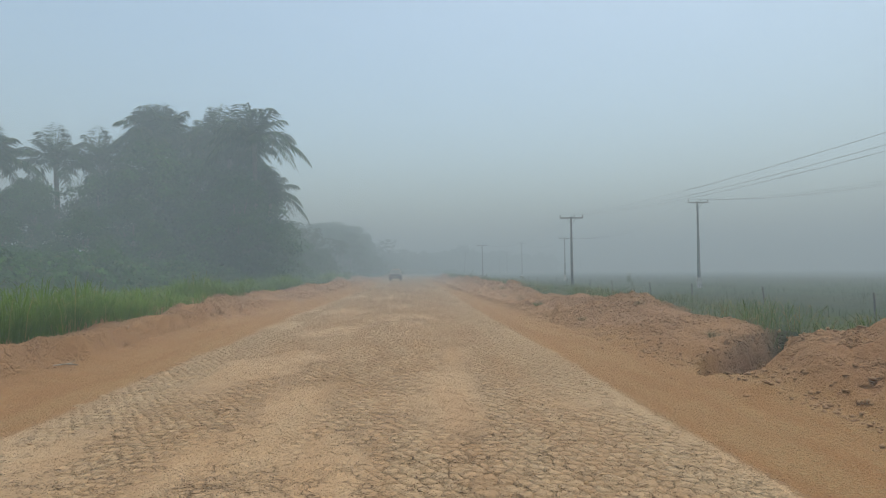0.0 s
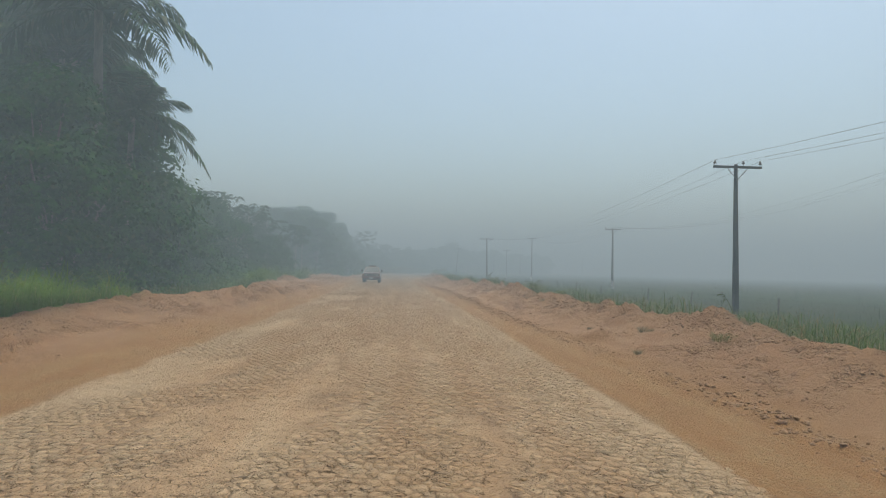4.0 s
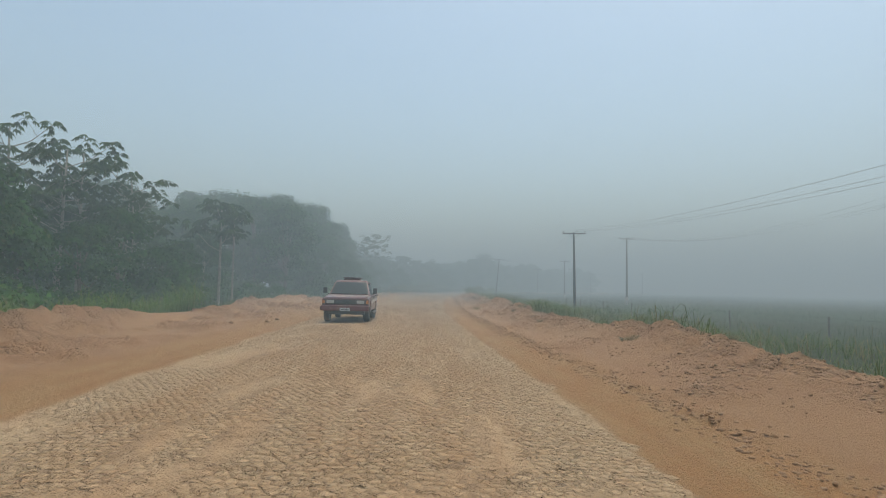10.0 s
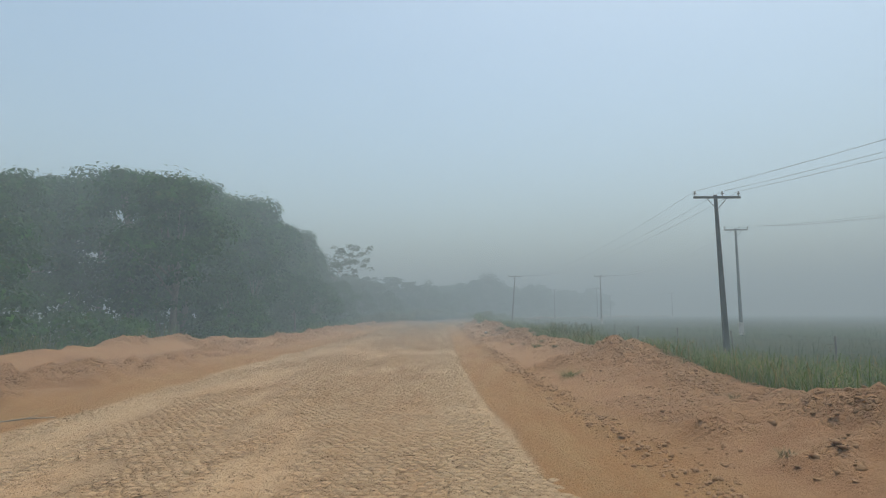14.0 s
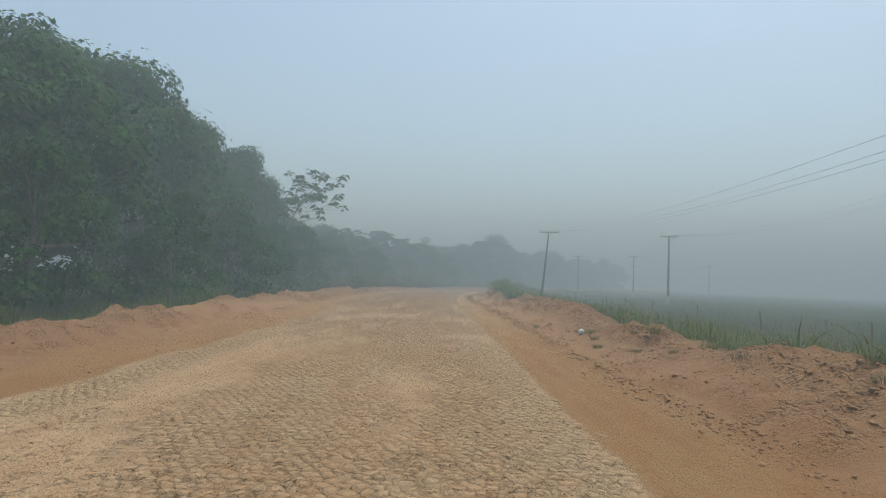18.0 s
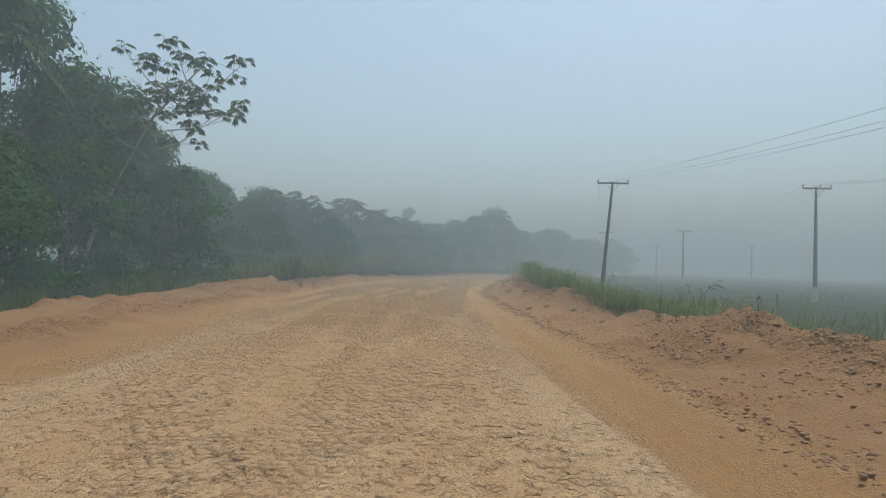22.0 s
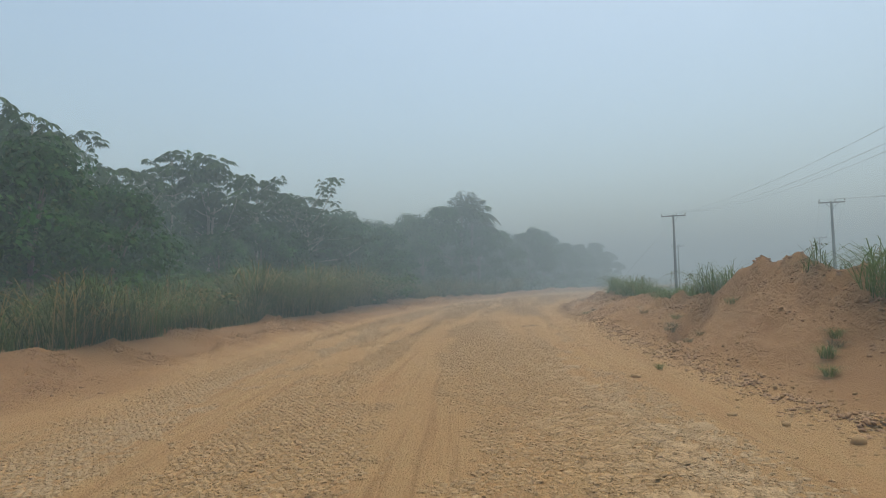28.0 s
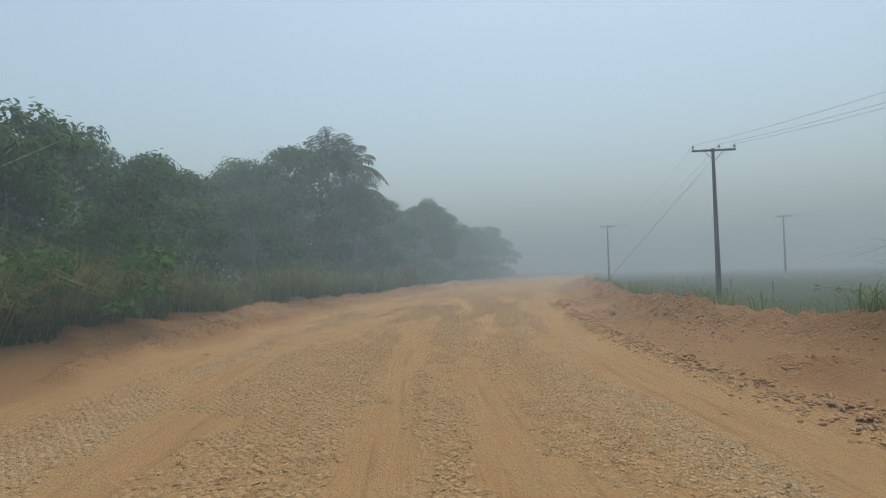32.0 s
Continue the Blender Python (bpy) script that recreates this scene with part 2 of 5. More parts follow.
def land(x, y):
    x, y = np.asarray(x, float), np.asarray(y, float)
    d = across(x, y)
    right, left = d - np.interp(y, TOE_R_Y, TOE_R), -d - np.interp(y, TOE_L_Y, TOE_L)
    far = np.clip((np.abs(d) - 60) / 200, 0, 1)
    z = 0.05 - 0.006 * d * d * (np.abs(d) < 3.2) - 0.0614 * (np.abs(d) >= 3.2)
    z = z + 0.035 * (fbm(x / 1.7, y / 6, 3, 5) - 0.5) * step(2.6, 3.6, np.abs(d))
    z = z - 0.035 * np.exp(-(((d - 3.75) / 0.28) ** 2)) * step(120, 170, y)
    tall = 0.22 + 0.34 * (vnoise(x / 6, y / 5.0, 3) - 0.35)
    tall = tall + (0.20 + 0.14 * step(190, 198, y)) * step(160, 171, y) * step(226, 214, y)
    crest = np.exp(-(((right - 2.75 - 0.9 * (vnoise(x / 5, y / 5, 37) - 0.5)) / 0.8) ** 2))
    up = tall * (0.62 * step(0.0, 2.4, right) * (1 - step(3.0, 5.2, right)) + 0.46 * crest) - 0.10 * step(3.0, 6.0, right)
    low = 0.16 + 0.34 * vnoise(x / 9 + 3, y / 6.0, 8)
    face = np.interp(y, [0, 23, 31], [0.28, 0.28, 1.3])
    low = np.where(y < 27, np.maximum(low, 0.36), low)
    left = left + 0.5 * (fbm(x / 0.55, y / 0.55, 2, 49) - 0.5) * step(29, 22, y)
    up_l = step(0.0, 1.0, left / face) * low * (1 - step(1.5, 3.0, left)) - 0.22 * step(1.6, 4.0, left)
    rough = 0.12 * step(0.1, 1.1, right) * (1 - step(3.6, 5.0, right)) + churned(right, left, x, y)
    clods = (np.abs(fbm(x / 0.75, y / 0.75, 3, 21) - 0.5) * 2) ** 0.8
    wild = 0.35 + 1.3 * vnoise(x / 3.1, y / 3.1, 35) ** 1.5
    heap = 1.3 * rough * wild
    z = z + up + up_l + heap * (0.24 * (clods - 0.3) + 0.20 * (lumps(x / 0.75, y / 0.75, 23) - 0.3) + 0.15 * lumps(x / 0.32, y / 0.32, 29) + 0.05 * (fbm(x / 0.2, y / 0.2, 2, 31) - 0.5))
    band = np.exp(-(((right - 0.15) / 0.35) ** 2))
    z = z + band * 0.20 * np.clip(vnoise(x / 0.24, y / 0.24, 41) - 0.45, 0, 1)
    for hx, hy, r, h in HEAPS + HOLES:
        q = ((x - hx) ** 2 + (y - hy) ** 2) / (r * r)
        z = z + h * np.exp(-(q ** (1.0 if h > 0 else 2.6))) * (1 + 0.5 * (clods - 0.4) * (h > 0))
    z = z - gully(x, y)
    z = z + 0.12 * (fbm(x / 9, y / 9, 3, 61) - 0.5) * np.maximum(step(5.5, 9, right), step(3.5, 7, left))
    return z * (1 - far) - 0.1 * far


def ground_z(x, y):
    return float(land(np.array([x]), np.array([y]))[0])


# ---- materials ----
def material(name, build, rough=0.9):
    m = bpy.data.materials.new(name)
    m.use_nodes = True
    nodes, links = m.node_tree.nodes, m.node_tree.links
    bsdf = nodes["Principled BSDF"]
    bsdf.inputs["Roughness"].default_value = rough
    bsdf.inputs["Specular IOR Level"].default_value = 0.25
    build(nodes, links, bsdf)
    return m


def rgb(nodes, c):
    n = nodes.new("ShaderNodeRGB")
    n.outputs[0].default_value = (*c, 1)
    return n.outputs[0]


def mix(nodes, links, fac, a, b, mode="MIX"):
    n = nodes.new("ShaderNodeMix")
    n.data_type, n.blend_type, n.clamp_factor = "RGBA", mode, True
    for sock, v in ((n.inputs[0], fac), (n.inputs[6], a), (n.inputs[7], b)):
        if isinstance(v, (int, float)):
            sock.default_value = v
        elif isinstance(v, tuple):
            sock.default_value = (*v, 1)
        else:
            links.new(v, sock)
    return n.outputs[2]


def ramp(nodes, links, v, lo, hi, a=0.0, b=1.0):
    n = nodes.new("ShaderNodeMapRange")
    n.interpolation_type = "SMOOTHSTEP"
    links.new(v, n.inputs[0])
    for i, q in zip((1, 2, 3, 4), (lo, hi, a, b)):
        n.inputs[i].default_value = q
    return n.outputs[0]


def maths(nodes, links, op, a, b=0.0):
    n = nodes.new("ShaderNodeMath")
    n.operation = op
    for sock, v in ((n.inputs[0], a), (n.inputs[1], b)):
        if isinstance(v, (int, float)):
            sock.default_value = v
        else:
            links.new(v, sock)
    return n.outputs[0]


def noise_tex(nodes, links, vec, scale, detail=4.0, rough=0.6):
    n = nodes.new("ShaderNodeTexNoise")
    n.inputs["Scale"].default_value, n.inputs["Detail"].default_value, n.inputs["Roughness"].default_value = scale, detail, rough
    links.new(vec, n.inputs["Vector"])
    return n


def coords(nodes, links, scale=(1, 1, 1), kind="Object"):
    t = nodes.new("ShaderNodeTexCoord")
    m = nodes.new("ShaderNodeMapping")
    m.inputs["Scale"].default_value = scale
    links.new(t.outputs[kind], m.inputs["Vector"])
    return m.outputs[0]


def attribute(nodes, name):
    n = nodes.new("ShaderNodeAttribute")
    n.attribute_name = name
    return n.outputs["Fac"]


def bump(nodes, links, bsdf, height, dist, strength=1.0):
    n = nodes.new("ShaderNodeBump")
    n.inputs["Distance"].default_value, n.inputs["Strength"].default_value = dist, strength
    links.new(height, n.inputs["Height"])
    links.new(n.outputs[0], bsdf.inputs["Normal"])


def earth(nodes, links, bsdf):
    """Crazed hard crust on the carriageway, loose red earth beside it, dark leaf litter under the green."""
    v = coords(nodes, links)
    lane = nodes.new("ShaderNodeCombineXYZ")
    links.new(attribute(nodes, "lane"), lane.inputs[0])
    links.new(maths(nodes, links, "MULTIPLY", attribute(nodes, "stretch"), 0.16), lane.inputs[1])
    stretched = lane.outputs[0]
    paved, green, soil = attribute(nodes, "paved"), attribute(nodes, "green"), attribute(nodes, "spoil")
    big, mid, fine = noise_tex(nodes, links, v, 0.35, 3), noise_tex(nodes, links, v, 2.2, 5), noise_tex(nodes, links, v, 26, 4, 0.7)
    grit = noise_tex(nodes, links, v, 70, 3, 0.7)
    streak = noise_tex(nodes, links, stretched, 2.4, 4)
    track = nodes.new("ShaderNodeCombineXYZ")
    links.new(attribute(nodes, "lane"), track.inputs[0])
    links.new(maths(nodes, links, "MULTIPLY", attribute(nodes, "stretch"), 0.035), track.inputs[1])
    rut = noise_tex(nodes, links, track.outputs[0], 6.5, 6, 0.75)
    # crust cells, bent by noise
    bend = nodes.new("ShaderNodeVectorMath")
    bend.operation = "MULTIPLY_ADD"
    warp = noise_tex(nodes, links, v, 7.0, 3)
    links.new(warp.outputs["Color"], bend.inputs[0])
    bend.inputs[1].default_value = (0.12, 0.12, 0.0)
    links.new(v, bend.inputs[2])

    def cell(scale, kind):
        n = nodes.new("ShaderNodeTexVoronoi")
        n.feature = kind
        n.inputs["Scale"].default_value = scale
        links.new(bend.outputs[0], n.inputs["Vector"])
        return n
    small, chips, flakes = cell(13.0, "DISTANCE_TO_EDGE"), cell(19.0, "F1"), cell(38.0, "F1")
    gap = maths(nodes, links, "MULTIPLY", ramp(nodes, links, small.outputs["Distance"], 0.01, 0.12, 0.8, 0.0), ramp(nodes, links, warp.outputs["Fac"], 0.50, 0.66))
    wheel = ramp(nodes, links, streak.outputs["Fac"], 0.35, 0.66)
    crust = mix(nodes, links, wheel, (0.418, 0.261, 0.147), (0.468, 0.317, 0.189))
    crust = mix(nodes, links, ramp(nodes, links, big.outputs["Fac"], 0.42, 0.66, 0.0, 0.28), crust, (0.344, 0.190, 0.082))
    bendward = ramp(nodes, links, attribute(nodes, "stretch"), 135.0, 180.0)
    crust = mix(nodes, links, maths(nodes, links, "MULTIPLY", bendward, 0.7), crust, (0.434, 0.270, 0.124))
    geo = nodes.new("ShaderNodeNewGeometry")
    crust = mix(nodes, links, ramp(nodes, links, geo.outputs["Random Per Island"], 0.45, 1.0, 0.0, 0.20), crust, (0.517, 0.382, 0.245))
    crust = mix(nodes, links, ramp(nodes, links, geo.outputs["Random Per Island"], 0.35, 0.0, 0.0, 0.22), crust, (0.353, 0.212, 0.113))
    crust = mix(nodes, links, maths(nodes, links, "MULTIPLY", attribute(nodes, "joint"), ramp(nodes, links, mid.outputs["Fac"], 0.36, 0.62, 0.40, 0.95)), crust, (0.264, 0.166, 0.095))
    crust = mix(nodes, links, maths(nodes, links, "MULTIPLY", gap, 0.30), crust, (0.229, 0.126, 0.053))
    crust = mix(nodes, links, ramp(nodes, links, fine.outputs["Fac"], 0.5, 0.75, 0.0, 0.3), crust, (0.450, 0.325, 0.200))
    crust = mix(nodes, links, maths(nodes, links, "MULTIPLY", attribute(nodes, "pale"), ramp(nodes, links, mid.outputs["Fac"], 0.3, 0.6, 0.2, 0.5)), crust, (0.468, 0.340, 0.212))
    # loose road earth with pale stone chips trodden in
    loose = mix(nodes, links, wheel, (0.395, 0.190, 0.070), (0.425, 0.223, 0.090))
    loose = mix(nodes, links, ramp(nodes, links, fine.outputs["Fac"], 0.49, 0.62, 0.0, 0.58), loose, (0.277, 0.139, 0.053))
    loose = mix(nodes, links, ramp(nodes, links, grit.outputs["Fac"], 0.54, 0.66, 0.0, 0.55), loose, (0.448, 0.293, 0.135))
    spread = ramp(nodes, links, maths(nodes, links, "ADD", maths(nodes, links, "MULTIPLY", streak.outputs["Fac"], 0.6), maths(nodes, links, "MULTIPLY", mid.outputs["Fac"], 0.4)), 0.42, 0.62)
    loose = mix(nodes, links, maths(nodes, links, "MULTIPLY", maths(nodes, links, "MULTIPLY", spread, maths(nodes, links, "SUBTRACT", 1.0, soil)), ramp(nodes, links, fine.outputs["Fac"], 0.46, 0.56, 0.0, 0.75)), loose, (0.448, 0.291, 0.134))
    chip = maths(nodes, links, "MULTIPLY", ramp(nodes, links, chips.outputs["Distance"], 0.22, 0.36, 1.0, 0.0), spread)
    inner = maths(nodes, links, "SUBTRACT", 1.0, soil)
    chip = maths(nodes, links, "MULTIPLY", chip, inner)
    loose = mix(nodes, links, maths(nodes, links, "MULTIPLY", chip, 0.4), loose, (0.538, 0.371, 0.179))
    flake = maths(nodes, links, "MULTIPLY", maths(nodes, links, "MULTIPLY", ramp(nodes, links, flakes.outputs["Distance"], 0.25, 0.40, 1.0, 0.0), inner), ramp(nodes, links, mid.outputs["Fac"], 0.36, 0.62, 0.35, 0.95))
    pick = nodes.new("ShaderNodeSeparateColor")
    links.new(flakes.outputs["Color"], pick.inputs[0])
    loose = mix(nodes, links, maths(nodes, links, "MULTIPLY", flake, ramp(nodes, links, pick.outputs[0], 0.45, 0.6)), loose, (0.519, 0.361, 0.179))
    loose = mix(nodes, links, maths(nodes, links, "MULTIPLY", flake, ramp(nodes, links, pick.outputs[1], 0.80, 0.85)), loose, (0.135, 0.072, 0.031))
    red = mix(nodes, links, ramp(nodes, links, mid.outputs["Fac"], 0.35, 0.65), (0.330, 0.171, 0.080), (0.395, 0.230, 0.113))
    red = mix(nodes, links, ramp(nodes, links, big.outputs["Fac"], 0.4, 0.62, 0.0, 0.6), red, (0.379, 0.218, 0.100))
    red = mix(nodes, links, ramp(nodes, links, fine.outputs["Fac"], 0.50, 0.68, 0.0, 0.5), red, (0.246, 0.115, 0.054))
    # mask of the crevices between clods, for their painted shade and their bump
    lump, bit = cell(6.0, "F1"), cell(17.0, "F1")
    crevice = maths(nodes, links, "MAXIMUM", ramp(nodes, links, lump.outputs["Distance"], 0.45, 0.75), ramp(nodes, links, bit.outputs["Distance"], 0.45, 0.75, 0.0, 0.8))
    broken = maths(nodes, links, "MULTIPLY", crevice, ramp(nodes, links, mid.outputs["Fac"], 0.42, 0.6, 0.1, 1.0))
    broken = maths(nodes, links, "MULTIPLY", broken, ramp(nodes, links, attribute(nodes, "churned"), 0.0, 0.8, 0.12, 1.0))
    # shade between the clods, mixed into the bank colour as a darker brown
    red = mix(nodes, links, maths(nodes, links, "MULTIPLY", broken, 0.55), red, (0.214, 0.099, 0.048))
    loose = mix(nodes, links, maths(nodes, links, "SUBTRACT", 0.18, maths(nodes, links, "MULTIPLY", bendward, 0.18)), loose, (0.281, 0.179, 0.110))
    red = mix(nodes, links, maths(nodes, links, "SUBTRACT", 0.25, maths(nodes, links, "MULTIPLY", bendward, 0.25)), red, (0.330, 0.187, 0.123))
    red = mix(nodes, links, maths(nodes, links, "MULTIPLY", bendward, 0.45), red, (0.289, 0.154, 0.064))
    # tyre tracks pressed into the loose earth of the bend
    pressed = maths(nodes, links, "MULTIPLY", bendward, inner)
    loose = mix(nodes, links, maths(nodes, links, "MULTIPLY", pressed, 0.45), loose, (0.56, 0.36, 0.175))
    loose = mix(nodes, links, maths(nodes, links, "MULTIPLY", pressed, ramp(nodes, links, rut.outputs["Fac"], 0.50, 0.64, 0.0, 0.45)), loose, (0.453, 0.287, 0.131))
    loose = mix(nodes, links, maths(nodes, links, "MULTIPLY", pressed, ramp(nodes, links, rut.outputs["Fac"], 0.47, 0.36, 0.0, 0.45)), loose, (0.272, 0.138, 0.052))
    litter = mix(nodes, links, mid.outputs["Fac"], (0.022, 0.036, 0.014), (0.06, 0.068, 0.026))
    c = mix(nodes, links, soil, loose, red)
    edge = maths(nodes, links, "ADD", paved, maths(nodes, links, "MULTIPLY", maths(nodes, links, "SUBTRACT", fine.outputs["Fac"], 0.5), 0.9))
    edge = ramp(nodes, links, edge, 0.35, 0.65)
    c = mix(nodes, links, edge, c, crust)
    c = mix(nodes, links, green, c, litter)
    links.new(c, bsdf.inputs["Base Color"])
    h = maths(nodes, links, "MULTIPLY", maths(nodes, links, "MULTIPLY", gap, edge), -1.0)
    calm = ramp(nodes, links, edge, 0.0, 1.0, 1.0, 0.4)
    h = maths(nodes, links, "ADD", h, maths(nodes, links, "MULTIPLY", maths(nodes, links, "MULTIPLY", fine.outputs["Fac"], 0.9), calm))
    h = maths(nodes, links, "ADD", h, maths(nodes, links, "MULTIPLY", mid.outputs["Fac"], 0.8))
    h = maths(nodes, links, "ADD", h, maths(nodes, links, "MULTIPLY", maths(nodes, links, "MULTIPLY", grit.outputs["Fac"], 0.5), calm))
    h = maths(nodes, links, "ADD", h, maths(nodes, links, "MULTIPLY", rut.outputs["Fac"], maths(nodes, links, "MULTIPLY", bendward, 1.6)))
    h = maths(nodes, links, "ADD", h, maths(nodes, links, "MULTIPLY", maths(nodes, links, "MAXIMUM", chip, flake), 0.7))
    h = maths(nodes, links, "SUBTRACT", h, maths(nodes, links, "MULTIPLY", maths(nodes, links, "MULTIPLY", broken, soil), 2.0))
    bump(nodes, links, bsdf, h, 0.05)


def leafy(lo, hi, dry=None, through=0.35, share=0.17):
    def build(nodes, links, bsdf):
        geo = nodes.new("ShaderNodeNewGeometry")
        info = nodes.new("ShaderNodeObjectInfo")
        v = coords(nodes, links)
        blotch = noise_tex(nodes, links, v, 0.8, 2)
        clump = noise_tex(nodes, links, v, 1.1, 3)
        tone = maths(nodes, links, "ADD", maths(nodes, links, "MULTIPLY", geo.outputs["Random Per Island"], 0.34), maths(nodes, links, "MULTIPLY", ramp(nodes, links, clump.outputs["Fac"], 0.36, 0.64), 0.66))
        c = mix(nodes, links, tone, lo, hi)
        c = mix(nodes, links, ramp(nodes, links, blotch.outputs["Fac"], 0.4, 0.7, 0.0, 0.5), c, tuple(0.55 * q for q in lo))
        fresh = noise_tex(nodes, links, v, 0.55, 2)
        c = mix(nodes, links, ramp(nodes, links, fresh.outputs["Fac"], 0.54, 0.68, 0.0, 0.6), c, tuple(1.4 * q for q in hi))
        c = mix(nodes, links, maths(nodes, links, "MULTIPLY", info.outputs["Random"], 0.45), c, tuple(0.7 * a + 0.15 * b for a, b in zip(hi, lo)))
        if dry:
            r = nodes.new("ShaderNodeMath")
            r.operation = "FRACT"
            links.new(maths(nodes, links, "MULTIPLY", geo.outputs["Random Per Island"], 7.31), r.inputs[0])
            c = mix(nodes, links, ramp(nodes, links, r.outputs[0], 0.97 - share, 1.03 - share), c, dry)
        links.new(c, bsdf.inputs["Base Color"])
        bsdf.inputs["Roughness"].default_value = 0.65
        bsdf.inputs["Specular IOR Level"].default_value = 0.12
        glow = nodes.new("ShaderNodeBsdfTranslucent")
        links.new(c, glow.inputs["Color"])
        both = nodes.new("ShaderNodeMixShader")
        both.inputs[0].default_value = through
        links.new(bsdf.outputs[0], both.inputs[1])
        links.new(glow.outputs[0], both.inputs[2])
        links.new(both.outputs[0], nodes["Material Output"].inputs["Surface"])
    return build


def mottled(a, b, scale=6.0, rel=0.004, stretch=(1, 1, 1), rough=0.85):
    def build(nodes, links, bsdf):
        v = coords(nodes, links, stretch)
        n, f = noise_tex(nodes, links, v, scale, 4), noise_tex(nodes, links, v, scale * 9, 3)
        info = nodes.new("ShaderNodeObjectInfo")
        c = mix(nodes, links, ramp(nodes, links, n.outputs["Fac"], 0.35, 0.65), a, b)
        c = mix(nodes, links, ramp(nodes, links, f.outputs["Fac"], 0.5, 0.75, 0.0, 0.4), c, tuple(0.6 * q for q in a))
        c = mix(nodes, links, maths(nodes, links, "MULTIPLY", info.outputs["Random"], 0.35), c, tuple(0.7 * q for q in b))
        links.new(c, bsdf.inputs["Base Color"])
        bsdf.inputs["Roughness"].default_value = rough
        bump(nodes, links, bsdf, f.outputs["Fac"], rel)
    return build


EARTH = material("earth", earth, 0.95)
LEAF_FOREST = material("forest_leaf", leafy((0.006, 0.030, 0.006), (0.046, 0.138, 0.018), (0.08, 0.11, 0.025), 0.24, 0.06))
LEAF_BUSH = material("bush_leaf", leafy((0.012, 0.048, 0.009), (0.078, 0.185, 0.026), (0.10, 0.13, 0.035), 0.26, 0.08))
LEAF_BIG = material("cecropia_leaf", leafy((0.016, 0.046, 0.012), (0.062, 0.115, 0.030), None, 0.25))
LEAF_PALM = material("palm_leaf", leafy((0.009, 0.034, 0.010), (0.036, 0.085, 0.020), (0.09, 0.09, 0.035), 0.2, 0.08))
GRASS = material("grass_blade", leafy((0.046, 0.092, 0.017), (0.135, 0.190, 0.042), (0.24, 0.20, 0.09), 0.4))
GRASS_BRIGHT = material("bright_grass_blade", leafy((0.075, 0.150, 0.022), (0.190, 0.290, 0.050), (0.26, 0.25, 0.09), 0.45, 0.10))
GRASS_DARK = material("field_grass_blade", leafy((0.024, 0.050, 0.014), (0.062, 0.098, 0.030), (0.18, 0.15, 0.07), 0.4))
REED_MIX = material("reed_mix_blade", leafy((0.034, 0.064, 0.013), (0.120, 0.150, 0.040), (0.25, 0.19, 0.085), 0.35, 0.28))
GRASS_MIX = material("verge_mix_blade", leafy((0.046, 0.088, 0.018), (0.140, 0.195, 0.045), (0.24, 0.19, 0.09), 0.4, 0.30))
BARK = material("bark", mottled((0.10, 0.08, 0.06), (0.19, 0.16, 0.12), 8, 0.01, (1, 1, 0.3)))
BARK_PALE = material("pale_bark", mottled((0.22, 0.19, 0.15), (0.38, 0.35, 0.30), 5, 0.004, (1, 1, 2.5)))
CONCRETE = material("weathered_concrete", mottled((0.13, 0.13, 0.13), (0.22, 0.22, 0.21), 3, 0.003, (1, 1, 0.4)))
POLE_DARK = material("dark_weathered_pole", mottled((0.055, 0.048, 0.046), (0.115, 0.10, 0.095), 3, 0.003, (1, 1, 0.4)))
LIME = material("limewashed_base", mottled((0.45, 0.42, 0.38), (0.62, 0.58, 0.52), 4, 0.003))
CERAMIC = material("dark_ceramic", mottled((0.05, 0.04, 0.04), (0.09, 0.07, 0.06), 20, 0.0, rough=0.3))
STEEL = material("galvanised_steel", mottled((0.13, 0.135, 0.14), (0.22, 0.225, 0.23), 20, 0.0, rough=0.5))
WIRE = material("aluminium_cable", mottled((0.10, 0.105, 0.11), (0.16, 0.165, 0.17), 20, 0.0, rough=0.6))
WOOD_GREY = material("grey_fence_wood", mottled((0.12, 0.11, 0.10), (0.22, 0.20, 0.18), 9, 0.005, (1, 1, 0.2)))
CLOD = material("earth_clod", mottled((0.30, 0.165, 0.088), (0.41, 0.25, 0.140), 14, 0.006))
STONE = material("pale_rubble", mottled((0.36, 0.215, 0.105), (0.45, 0.290, 0.145), 14, 0.004))

# ---- fog lying over the land ----
fog_mat = bpy.data.materials.new("morning_fog")
fog_mat.use_nodes = True
fog_mat.node_tree.nodes.clear()
_o = fog_mat.node_tree.nodes.new("ShaderNodeOutputMaterial")
_v = fog_mat.node_tree.nodes.new("ShaderNodeVolumeScatter")
_v.inputs["Color"].default_value = FOG_COLOUR
_v.inputs["Density"].default_value = FOG_DENSITY
_v.inputs["Anisotropy"].default_value = 0.0
_a = fog_mat.node_tree.nodes.new("ShaderNodeVolumeAbsorption")
_a.inputs["Color"].default_value = HAZE_COLOUR
_a.inputs["Density"].default_value = HAZE_DENSITY
_s = fog_mat.node_tree.nodes.new("ShaderNodeAddShader")
fog_mat.node_tree.links.new(_v.outputs[0], _s.inputs[0])
fog_mat.node_tree.links.new(_a.outputs[0], _s.inputs[1])
fog_mat.node_tree.links.new(_s.outputs[0], _o.inputs["Volume"])
fb = box(1600, 1800, FOG_TOP + 3, (20, 130, FOG_TOP / 2 - 1.5))
fog_me = bpy.data.meshes.new("fog")
fb.to_mesh(fog_me)
fb.free()
fog_me.materials.append(fog_mat)
fog = tagged(new("fog", fog_me), "thin grey morning fog lying over road and field", "fog", kind="stuff")

